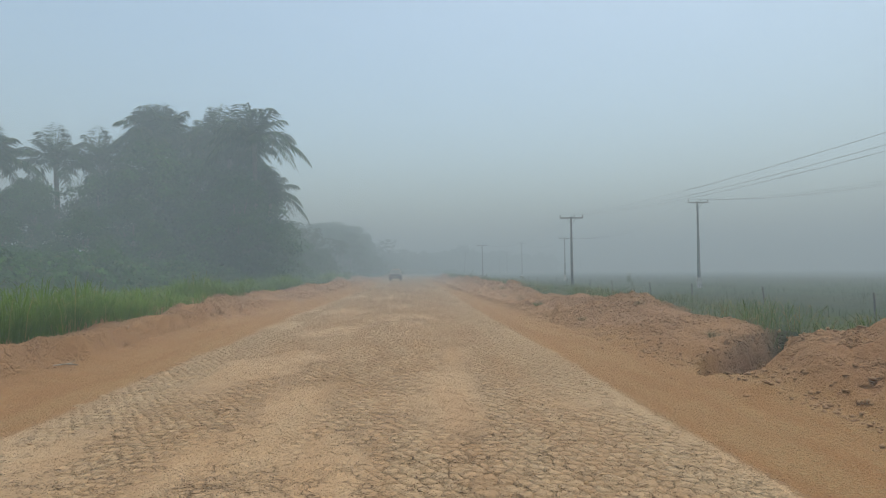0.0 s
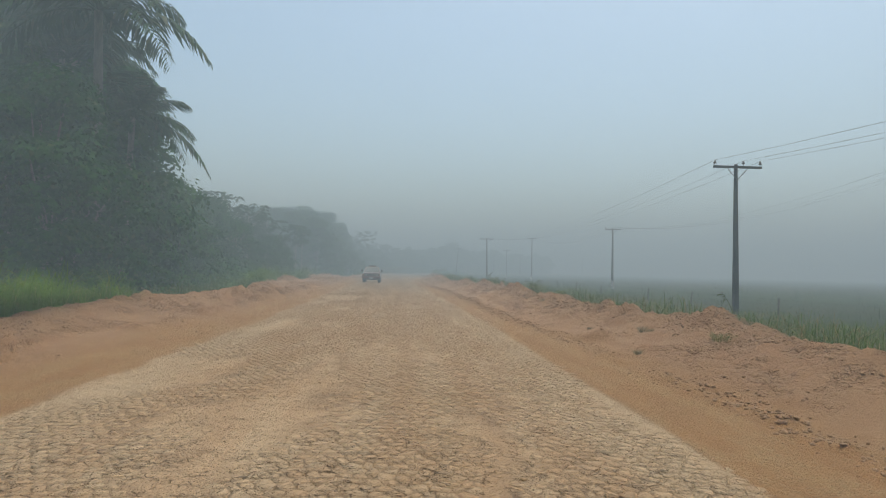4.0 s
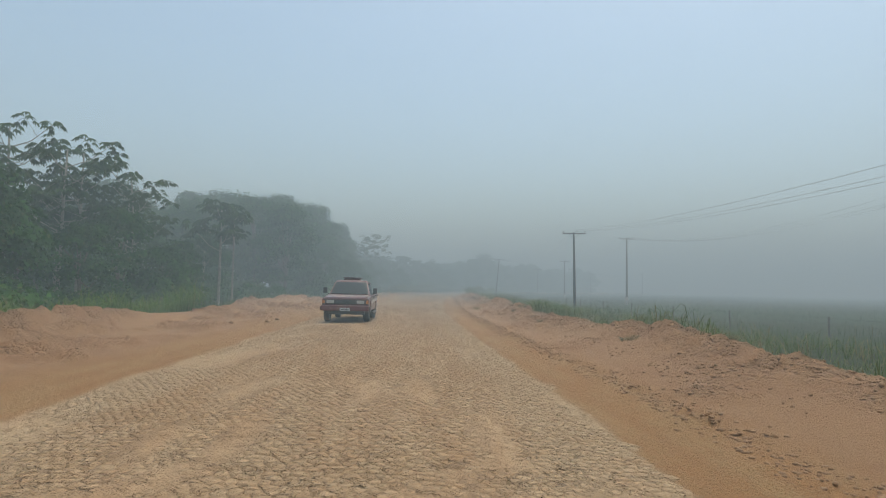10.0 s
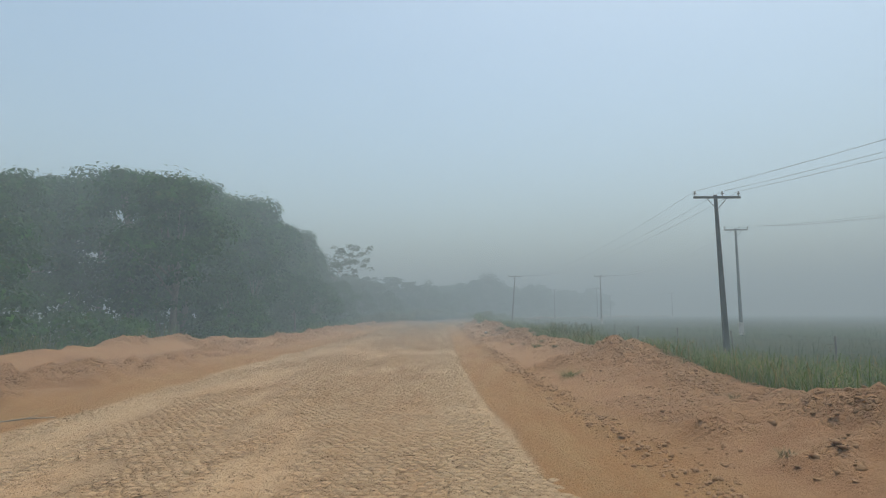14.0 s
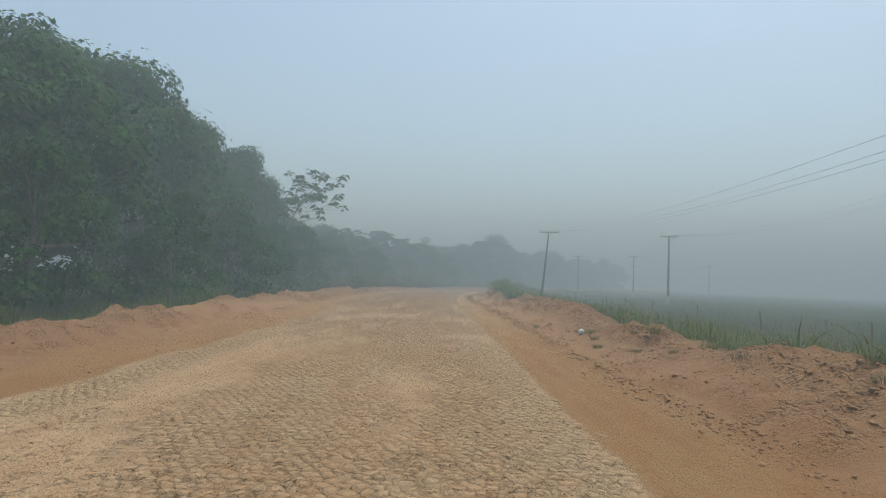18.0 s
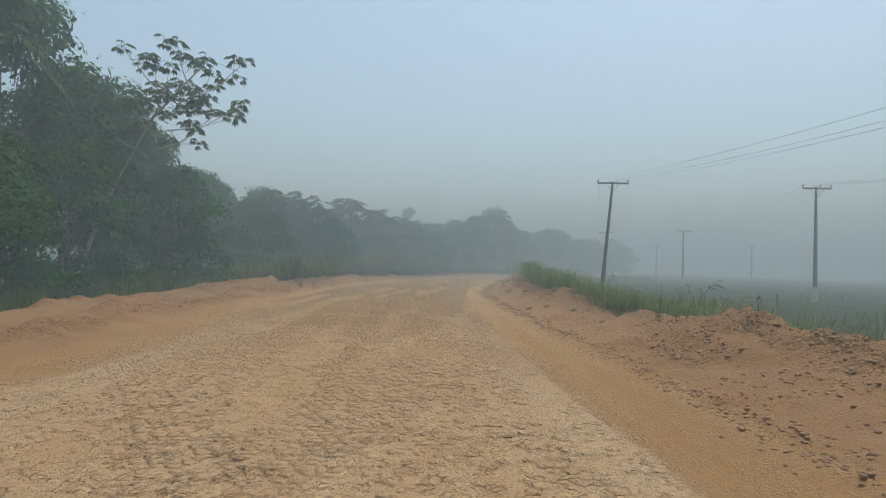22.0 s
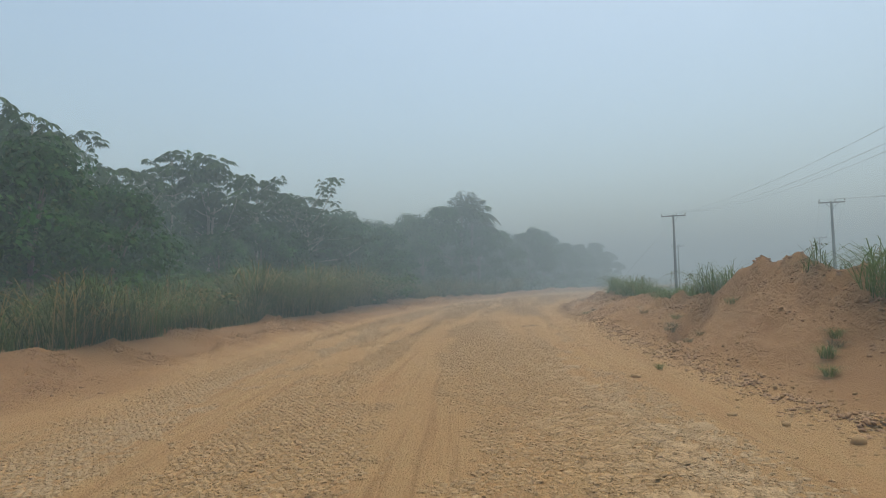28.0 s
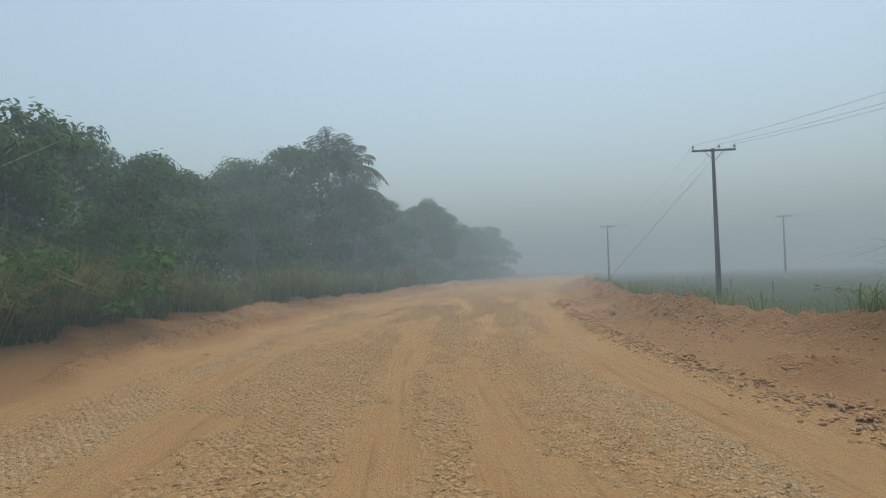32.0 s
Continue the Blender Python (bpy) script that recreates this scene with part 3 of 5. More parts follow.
# ---- the ground, one sheet to the horizon ----
def build_ground():
    far = [-3000, -1200, -500, -200, -90, -40, -20, -8]
    rows = np.concatenate([far, np.arange(0, 40, 0.11), np.arange(40, 236, 0.14), np.arange(236, 262, 0.5), np.arange(262, 330, 2), [340, 370, 420, 520, 800, 1500, 3000]])
    cols = np.concatenate([[-3000, -1200, -500, -250, -140, -90, -60, -45], np.arange(-36, -14, 2), np.arange(-14, -10.4, 0.5), np.arange(-10.2, -4.4, 0.14), np.arange(-4.4, 4.0, 0.35), np.arange(4.0, 11.8, 0.12), np.arange(11.8, 16, 0.5), np.arange(16, 40, 2), [45, 60, 90, 140, 250, 500, 1200, 3000]])
    dd, yy = np.meshgrid(cols, rows)
    xx = line_x(yy) + dd / np.cos(np.interp(yy, _yy, _hh))
    zz = land(xx, yy)
    n, k = zz.shape
    idx = np.arange(n * k).reshape(n, k)
    quads = np.stack([idx[:-1, :-1], idx[:-1, 1:], idx[1:, 1:], idx[1:, :-1]], -1).reshape(-1, 4)
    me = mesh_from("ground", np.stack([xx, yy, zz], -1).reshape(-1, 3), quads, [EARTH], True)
    right, left = dd - np.interp(yy, TOE_R_Y, TOE_R), -dd - np.interp(yy, TOE_L_Y, TOE_L)
    wob = 0.35 * (fbm(xx / 1.1, yy / 2.2, 3, 71) - 0.5)
    paved = step(3.45, 3.05, np.abs(dd + 0.1) + wob) * (1 - 0.85 * step(146, 176, yy + 20 * (fbm(xx / 2.5, yy / 9, 3, 77) - 0.5)))
    ledge = step(0.7, 0.4, np.abs(dd - 1.95 + 0.085 * (yy - 195)) + wob) * step(184, 188, yy) * step(207, 204, yy)
    paved = np.maximum(paved, 0.45 * ledge)
    spoil = np.maximum(step(-0.1, 0.9, right + wob), np.maximum(step(-0.8, 0.8, left + wob), 0.9 * step(4.4, 5.6, 3 * wob - dd)))
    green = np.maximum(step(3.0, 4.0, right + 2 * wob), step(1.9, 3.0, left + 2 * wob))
    pale = step(1.9, 2.7, np.abs(dd)) * step(3.7, 3.1, np.abs(dd))
    joint = step(3.15, 2.75, np.abs(dd + 0.1) + wob) * (1 - step(132, 154, yy + 20 * (fbm(xx / 2.5, yy / 9, 3, 77) - 0.5))) * step(0.33, 0.43, bared(dd, yy, xx))
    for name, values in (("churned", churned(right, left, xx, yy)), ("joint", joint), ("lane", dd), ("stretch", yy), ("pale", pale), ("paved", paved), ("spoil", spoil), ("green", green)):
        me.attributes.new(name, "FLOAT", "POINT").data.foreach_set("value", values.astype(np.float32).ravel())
    return tagged(new("ground", me), "sand-coloured cracked dirt road with red earth banks", "ground", kind="structure")


def bared(d, y, x):
    """How far the wind and the wheels have swept the dust off the crust."""
    return fbm(x / 0.8, y / 2.6, 3, 80) + 0.10 * step(0.3, 2.4, d) - 0.10 * step(-0.2, -2.2, d) * step(-3.2, -2.4, d)


ground = build_ground()


# ---- the broken crust of the carriageway ----
def crust_plates(name, label, y0, y1, d0, d1, size, keep, lift, thick, seed, joint=0.06, rag=0.30):
    """Six-sided plates on a shaken honeycomb, each a low block with sloping edges; keep and lift are functions of lane, stretch and place."""
    rng2 = np.random.default_rng(seed)
    row = size * math.sqrt(3) / 2
    ny, nx = int((y1 - y0) / row), int((d1 - d0) / size)
    jj, ii = np.meshgrid(np.arange(ny), np.arange(nx), indexing="ij")
    a = np.arange(6) * math.pi / 3 + math.pi / 6
    cd = d0 + size * (ii + 0.5 * (jj % 2)).ravel()
    cy = y0 + row * jj.ravel()
    pd, py = cd[:, None] + size * 0.577 * np.cos(a), cy[:, None] + size * 0.577 * np.sin(a)
    # corners met by three plates are shaken alike
    kd = (2 * ii + jj % 2).ravel()[:, None] + np.array([1, 0, -1, -1, 0, 1])
    ky = 3 * jj.ravel()[:, None] + np.array([1, 2, 1, -1, -2, -1])
    pd = pd + size * rag * 2 * (lattice(kd, ky, seed) - 0.5)
    py = py + size * rag * 2 * (lattice(kd, ky, seed + 1) - 0.5)
    md, my = pd.mean(1), py.mean(1)
    mx = line_x(my) + md / np.cos(np.interp(my, _yy, _hh))
    ok = keep(md, my, mx) > rng2.random(len(md))
    pd, py, md, my, mx = pd[ok], py[ok], md[ok], my[ok], mx[ok]
    n = len(md)
    heading = np.cos(np.interp(my, _yy, _hh))
    px = line_x(py) + pd / heading[:, None]
    rise = lift(md, my, mx) + thick * 0.35 * rng2.normal(size=n)
    tilt = thick * 0.5 * rng2.normal(size=(n, 2)) / size
    z0 = land(mx, my)
    rings = []
    for shrink, up in ((joint * 0.4, -1.0), (joint * 1.9, 1.0)):
        x, y = px + (mx[:, None] - px) * shrink, py + (my[:, None] - py) * shrink
        z = z0[:, None] + (rise * up if up > 0 else np.full(n, -0.02))[:, None] + (tilt[:, :1] * (x - mx[:, None]) + tilt[:, 1:] * (y - my[:, None])) * (up > 0)
        rings.append(np.stack([x, y, z], -1))
    v = np.stack(rings, 1).reshape(n, 12, 3)
    f = [(k + 6 * r, (k + 1) % 6 + 6 * r, (k + 1) % 6 + 6 * r + 6, k + 6 * r + 6) for r in (0,) for k in range(6)] + [(6, 7, 8, 9), (6, 9, 10, 11)]
    f = (np.arange(n)[:, None, None] * 12 + np.array(f)[None]).reshape(-1, 4)
    me = mesh_from(name, v.reshape(-1, 3), f, [EARTH])
    lane, along2 = np.repeat(md, 12), np.repeat(my, 12)
    pale = step(1.9, 2.7, np.abs(lane)) * step(3.7, 3.1, np.abs(lane))
    for key, values in (("lane", lane), ("stretch", along2), ("pale", pale), ("paved", np.ones(n * 12)), ("spoil", np.zeros(n * 12)), ("green", np.zeros(n * 12))):
        me.attributes.new(key, "FLOAT", "POINT").data.foreach_set("value", values.astype(np.float32))
    return tagged(new(name, me), label, "road crust", kind="stuff")


def crust_keep(d, y, x):
    return crust_reach(d, y, x) * (bared(d, y, x) > 0.36)


def crust_reach(d, y, x):
    edge = step(3.30, 2.95, np.abs(d + 0.1) + 0.5 * (fbm(x / 0.9, y / 1.8, 3, 71) - 0.5))
    return edge * (1 - step(138, 162, y + 26 * (fbm(x / 2.0, y / 8, 3, 77) - 0.5)))


def crust_lift(d, y, x):
    return -0.006 + 0.014 * np.clip((bared(d, y, x) - 0.24) / 0.34, 0, 1)


def chip_keep(d, y, x):
    band = fbm(d / 0.55, y / 6.0, 2, 83) + 0.45 * (fbm(x / 0.5, y / 0.5, 2, 84) - 0.5)
    return step(0.35, 0.56, band) * 0.8 * step(3.9, 3.2, np.abs(d + 0.4)) * step(146, 168, y) * step(262, 230, y)


def slab_keep(d, y, x):
    middle = 1.95 - 0.085 * (y - 195)
    return 0.62 * step(0.75, 0.35, np.abs(d - middle) + 0.9 * (fbm(x / 0.9, y / 1.4, 2, 88) - 0.5)) * step(184, 188, y) * step(207, 204, y)


crust_plates("crust_plates", "sand-coloured cracked plates of the hard road crust", 0.5, 172, -3.6, 3.6, 0.125, crust_keep, crust_lift, 0.0038, 401, 0.055)
crust_plates("crust_chips", "pale broken crust chips trodden into the orange road", 146, 262, -4.3, 3.6, 0.068, chip_keep, lambda d, y, x: 0.009 + 0 * d, 0.006, 405, 0.16, 0.34)
crust_plates("crust_slabs", "pale broken pavement slabs beside the smooth wheel rut", 182, 208, 0.3, 3.6, 0.28, slab_keep, lambda d, y, x: 0.006 + 0 * d, 0.005, 409, 0.05, 0.40)


# ---- plants ----
def leaf_quads(at, way, normal, length, width):
    """Rhombic leaves: a base, two sides and a tip each."""
    side = np.cross(way, normal)
    side /= np.linalg.norm(side, axis=1, keepdims=True) + 1e-9
    nrm = np.cross(side, way)
    tip = at + way * length[:, None]
    mid = at + way * (0.45 * length)[:, None] + nrm * (0.08 * length)[:, None]
    v = np.stack([at, mid + side * width[:, None], tip - nrm * (0.06 * length)[:, None], mid - side * width[:, None]], 1)
    return v.reshape(-1, 3), np.arange(len(at) * 4).reshape(-1, 4)


def unit(v):
    return v / (np.linalg.norm(v, axis=-1, keepdims=True) + 1e-9)


def crown_mesh(name, rng, lumps, per, leaf, mat):
    """A crown of leaf clumps. lumps: rows of x, y, z, radius."""
    ats, ways, outs = [], [], []
    for x, y, z, r in lumps:
        n = max(12, int(per * r * r))
        u = unit(rng.normal(size=(n, 3)))
        u[:, 2] = np.where(u[:, 2] < -0.3, -u[:, 2] * 0.6, u[:, 2])
        rad = r * (0.72 + 0.33 * rng.random((n, 1)) + 0.30 * (rng.random((n, 1)) > 0.88))
        ats.append(np.array([x, y, z]) + u * rad * np.array([1, 1, 0.8]))
        ways.append(unit(np.cross(u, rng.normal(size=(n, 3))) + u * 0.35 + np.array([0, 0, -0.45])))
        outs.append(u)
    at, way = np.concatenate(ats), np.concatenate(ways)
    n = len(at)
    length = leaf * (0.6 + 0.8 * rng.random(n))
    v, f = leaf_quads(at, way, unit(np.concatenate(outs) + 0.22 * rng.normal(size=(n, 3)) + np.array([0, 0, 0.5])), length, length * 0.30)
    return mesh_from(name, v, f, [mat])


def broadleaf(seed, h, r, leaf=0.30, low=0.25, mat=None, per=130, lumps=46):
    """A leafy tree, its crown reaching down to low * h."""
    rng = np.random.default_rng(seed)
    tree = thing("tree", "", "tree")
    rows = []
    for k in range(lumps):
        t = rng.random() ** 0.8
        z = h * (low + (0.94 - low) * t)
        wide = r * (0.55 + 0.6 * math.sin(math.pi * min(1, 0.25 + 0.72 * t)) - 0.35 * t)
        a = rng.random() * 2 * math.pi
        q = wide * math.sqrt(0.25 + 0.75 * rng.random())
        s = r * (0.17 + 0.24 * rng.random() ** 1.4)
        rows.append((q * math.cos(a), q * math.sin(a), z, s))
    rows.append((0.1 * r, 0, h - 0.28 * r, 0.30 * r))
    crown = part("crown", crown_mesh("crown", rng, rows, per, leaf, mat or LEAF_FOREST), None, tree)
    lean = rng.normal(size=2) * 0.04 * h
    pieces = [tube([(0, 0, -0.3), (lean[0] * 0.3, lean[1] * 0.3, h * 0.3), (lean[0], lean[1], h * 0.72)], [0.022 * h, 0.016 * h, 0.006 * h], 8)]
    for k in range(7):
        x, y, z, s = rows[rng.integers(len(rows) - 1)]
        z0 = h * (0.22 + 0.3 * rng.random())
        pieces.append(tube([(lean[0] * 0.4, lean[1] * 0.4, z0), (x * 0.5, y * 0.5, (z0 + z) * 0.55), (x, y, max(z, z0 + 0.4))], [0.009 * h, 0.006 * h, 0.002 * h], 5, False))
    part("trunk", tube_mesh("trunk", pieces, BARK), None, tree)
    return tree


def bush(seed, h, r, leaf=0.22, mat=None):
    rng = np.random.default_rng(seed)
    ob = thing("bush", "", "bush")
    rows = []
    for k in range(20):
        a, q = rng.random() * 6.283, r * math.sqrt(rng.random())
        z = h * (0.10 + 0.75 * rng.random() * (1 - 0.5 * (q / r) ** 2))
        rows.append((q * math.cos(a), q * math.sin(a), z, 0.26 * r * (0.7 + 0.6 * rng.random())))
    part("foliage", crown_mesh("foliage", rng, rows, 260, leaf, mat or LEAF_BUSH), None, ob)
    stems = [tube([(0.1 * x, 0.1 * y, -0.2), (0.5 * x, 0.5 * y, 0.5 * z), (x, y, z)], [0.03, 0.02, 0.008], 5, False) for x, y, z, s in rows[::3]]
    part("stem", tube_mesh("stem", stems, BARK), None, ob)
    return ob


def frond(rng, base, a, rise, length, droop):
    """A feather palm's leaf: a bowed rib with hanging leaflets."""
    out2 = np.array([math.cos(a), math.sin(a), 0.0])
    pts = []
    n = 15
    for k in range(n + 1):
        t = k / n
        pts.append(base + out2 * length * (t * math.cos(rise) * (1 - 0.12 * t * t)) + np.array([0, 0, length * (t * math.sin(rise) - droop * t * t)]))
    pts = np.array(pts)
    rib = tube(pts, [0.05 * (1 - 0.9 * k / n) + 0.004 for k in range(n + 1)], 4, False)
    t = np.repeat(np.linspace(0.14, 1.0, 30), 2)
    sgn = np.tile([1.0, -1.0], 30)
    k = np.minimum((t * n).astype(int), n - 1)
    at = pts[k] + (pts[k + 1] - pts[k]) * (t * n - k)[:, None]
    along = unit(pts[k + 1] - pts[k])
    side = unit(np.cross(along, np.array([0, 0, 1.0]))) * sgn[:, None]
    way = unit(side * 0.8 + along * 0.55 + np.array([0, 0, -0.45]) + rng.normal(size=(60, 3)) * 0.09)
    ln = 0.95 * (np.sin(np.pi * np.clip(t * 0.85 + 0.12, 0, 1)) * 0.8 + 0.25) * (0.85 + 0.3 * rng.random(60)) * length / 4.2
    v, f = leaf_quads(at, way, np.tile(np.array([0, 0, 1.0]), (60, 1)) + rng.normal(size=(60, 3)) * 0.2, ln, ln * 0.055 + 0.012)
    return rib, (v.tolist(), f.tolist())


def palm(seed, h, length=4.2, fronds=20):
    rng = np.random.default_rng(seed)
    ob = thing("palm", "", "palm tree")
    lean = rng.normal(size=2) * 0.3
    part("trunk", tube_mesh("trunk", [tube([(0, 0, -0.3), (lean[0] * 0.4, lean[1] * 0.4, h * 0.5), (lean[0], lean[1], h)], [0.24, 0.19, 0.17], 10)], BARK), None, ob)
    top = np.array([lean[0], lean[1], h])
    for k in range(fronds):
        young = k / (fronds - 1)
        rib, leaves = frond(rng, top, 2.399 * k + rng.random() * 0.3, radians(70 * young + 10 + 8 * rng.random()), length * (0.8 + 0.3 * rng.random()), 0.31 + 0.41 * (1 - young) + 0.12 * rng.random())
        part("frond", tube_mesh("frond", [rib, leaves], LEAF_PALM, False), None, ob)
    return ob


def big_leaves(rng, top, count, size):
    """A rosette of broad, deep-cut leaves on stalks."""
    at, ways, nrm, ln, stalks = [], [], [], [], []
    for k in range(count):
        a = 2.399 * k + rng.random() * 0.5
        rise = 0.75 - 1.1 * rng.random()
        out2 = np.array([math.cos(a) * math.cos(rise), math.sin(a) * math.cos(rise), math.sin(rise)])
        hub = top + out2 * size * (0.6 + 0.4 * rng.random())
        stalks.append(tube([top, (top + hub) / 2 + np.array([0, 0, 0.06]), hub], [0.012, 0.01, 0.008], 4, False))
        side = unit(np.cross(out2, np.array([0, 0, 1.0])))
        droop = -0.55 - 0.9 * rng.random()
        for j in range(9):
            b = radians(-150 + 37.5 * j)
            w = out2 * math.cos(b) * np.array([1, 1, 0.3]) + side * math.sin(b) + np.array([0, 0, droop])
            at.append(hub)
            ways.append(w)
            nrm.append(np.array([0, 0, 1.0]) + 0.2 * rng.normal(size=3))
            ln.append(size * (0.55 + 0.25 * math.cos(b)) * (0.9 + 0.2 * rng.random()))
    at, ways, nrm, ln = np.array(at), unit(np.array(ways)), unit(np.array(nrm)), np.array(ln)
    v, f = leaf_quads(at, ways, nrm, ln, ln * 0.17)
    return stalks, (v.tolist(), f.tolist())


def cecropia(seed, h, spread=1.6, arms=5, size=0.55, lean=(0.0, 0.0), clear=0.55, forks=1):
    """A thin pale stem that forks like a candlestick, with rosettes of large lobed leaves at the tips."""
    rng = np.random.default_rng(seed)
    ob = thing("cecropia_tree", "", "tree")
    lx, ly = lean
    stem = [(0, 0, -0.3), (lx * 0.25, ly * 0.25, h * 0.35), (lx * 0.6, ly * 0.6, h * 0.7), (lx, ly, h * 0.93)]
    wood, tips = [tube(stem, [0.10, 0.085, 0.06, 0.035], 8)], [(np.array(stem[-1]), 0)]
    for k in range(arms):
        t = clear + (0.92 - clear) * (k + rng.random()) / arms
        base = np.array([lx * t, ly * t, h * 0.93 * t])
        a = 2.399 * k + seed
        q = spread * (0.55 + 0.6 * rng.random()) * (1.25 - 0.6 * t)
        tip = base + np.array([math.cos(a) * q, math.sin(a) * q, q * (0.35 + 0.5 * rng.random())])
        wood.append(tube([base, (base + tip) / 2 + np.array([0, 0, -0.12 * q]), tip], [0.030, 0.022, 0.014], 6, False))
        tips.append((tip, k + 1))
        for j in range(forks if forks > 1 else int(rng.random() > 0.4)):
            t2 = 0.5 if forks < 2 else 0.25 + 0.65 * rng.random()
            fork = base + (tip - base) * t2 + np.array([0, 0, -0.10 * q])
            tip2 = fork + np.array([rng.normal() * 0.7, rng.normal() * 0.7, 0.15 + 0.7 * rng.random()])
            wood.append(tube([fork, tip2], [0.014, 0.009], 5, False))
            tips.append((tip2, k + 1))
    part("trunk", tube_mesh("trunk", wood, BARK_PALE), None, ob)
    for tip, k in tips:
        stalks, leaves = big_leaves(rng, np.array(tip), int(7 + rng.integers(3)), size)
        part("rosette", tube_mesh("rosette", stalks + [leaves], LEAF_BIG, False), None, ob)
    return ob


def plant(kinds, rng, x, y, scale=1.0, label=None, sink=0.0):
    """A copy of one of the kinds on the ground at x, y."""
    src = kinds[int(rng.integers(len(kinds)))]
    m = Matrix.Translation((x, y, ground_z(x, y) - sink)) @ Matrix.Rotation(rng.random() * 6.283, 4, "Z") @ Matrix.Diagonal((scale, scale, scale * (0.92 + 0.16 * rng.random()), 1))
    ob = copy_thing(src, Matrix())
    ob.matrix_basis = m
    return ob


def drop_source(kinds):
    for k in kinds:
        for o in (*k.children_recursive, k):
            bpy.data.objects.remove(o)


rng = np.random.default_rng(11)
tall = [broadleaf(s, 12.0, 4.2, low=0.18, lumps=64) for s in (1, 2, 3)]
middling = [broadleaf(s, 8.0, 3.2, leaf=0.26, low=0.12, lumps=48, per=150) for s in (4, 5, 6)]
for t in tall:
    tagged(t, "tall dense broadleaf forest tree with dark green crown", "tree", "forest trees")
for t in middling:
    tagged(t, "middling broadleaf tree hung with creepers at the forest edge", "tree", "forest trees")
bushes = [bush(s, 2.6, 1.9) for s in (7, 8, 9)]
for b in bushes:
    tagged(b, "dense green bush of the forest edge", "bush", "forest-edge bushes")
palms = [palm(21, 12.0, 5.4, 30), palm(22, 11.2, 5.2, 28)]
for p in palms:
    tagged(p, "tall feather palm with drooping green fronds", "palm tree", "palms")
cecs = [cecropia(31, 9.0, 1.5, 7, 0.72, clear=0.6), cecropia(32, 8.2, 2.1, 8, 0.72), cecropia(33, 7.4, 2.0, 7, 0.78)]
cecs_bushy = [cecropia(36, 9.6, 2.6, 12, 0.52, clear=0.42, forks=2), cecropia(37, 8.6, 2.8, 13, 0.50, clear=0.4, forks=2), cecropia(38, 9.0, 2.4, 11, 0.5, (0.5, 0.2), 0.45, 2)]
for c in cecs + cecs_bushy:
    tagged(c, "slender pale-stemmed cecropia with large lobed leaves", "tree", "cecropia trees")

# the palm grove and thicket beside the first stretch
for x, y, s in [(-11.7, 60.3, 1.16), (-10.8, 61.0, 0.82), (-16.0, 64.5, 1.2), (-17.0, 66.5, 1.30), (-19.5, 68.5, 1.34), (-22.5, 65.0, 1.36), (-25.0, 67.0, 1.30), (-28.0, 63.0, 1.12), (-36.0, 57.0, 1.10), (-33.5, 54.0, 1.05), (-38.0, 52.5, 1.05), (-31.0, 61.0, 1.18)]:
    plant(palms, rng, x, y, s)
for x, y, s in [(-12.6, 57.4, 0.80), (-13.5, 64.0, 0.95), (-17.0, 62.0, 1.02), (-21.5, 61.0, 1.1), (-25.5, 58.5, 0.82), (-30.0, 55.0, 0.7), (-35.0, 50.0, 0.66), (-19.0, 70.5, 1.08), (-20.0, 68.0, 1.2), (-28.0, 66.0, 0.9), (-34.0, 60.0, 0.78), (-40.0, 48.0, 0.66), (-42.0, 56.0, 0.7)]:
    plant(tall, rng, x, y, s * 1.14)
for x, y, s in [(-13.4, 63.4, 1.3), (-14.8, 60.5, 1.3), (-14.8, 68.5, 1.35), (-11.6, 60.2, 0.6), (-12.6, 58.6, 0.68), (-14.6, 55.2, 0.75), (-18.0, 52.5, 0.75), (-22.0, 50.0, 0.8), (-26.5, 47.0, 0.75), (-13.8, 67.0, 0.62), (-16.5, 58.0, 1.0), (-21.0, 55.5, 1.0), (-31.0, 44.0, 0.7)]:
    plant(middling, rng, x, y, s)
for k in range(26):
    y = 33 + 29 * rng.random()
    plant(bushes, rng, -9.8 - (62 - y) * 0.40 - 6.5 * rng.random(), y, 0.9 + 0.75 * rng.random())
# a tall hedge of creepers and bushes before the palms
for k in range(26):
    y = 31 + 1.2 * k
    plant(bushes, rng, -12.4 - (62 - y) * 0.28 - 2.0 * rng.random(), y, 1.25 + 0.55 * rng.random())
for x, y, s in [(-13.8, 65.8, 1.05), (-13.0, 63.2, 0.7), (-14.2, 67.6, 1.0), (-11.4, 62.6, 0.42), (-11.9, 58.6, 0.98), (-11.6, 56.4, 0.7), (-14.6, 57.4, 1.1), (-12.6, 61.2, 1.15)]:
    plant(middling, rng, x, y, s)
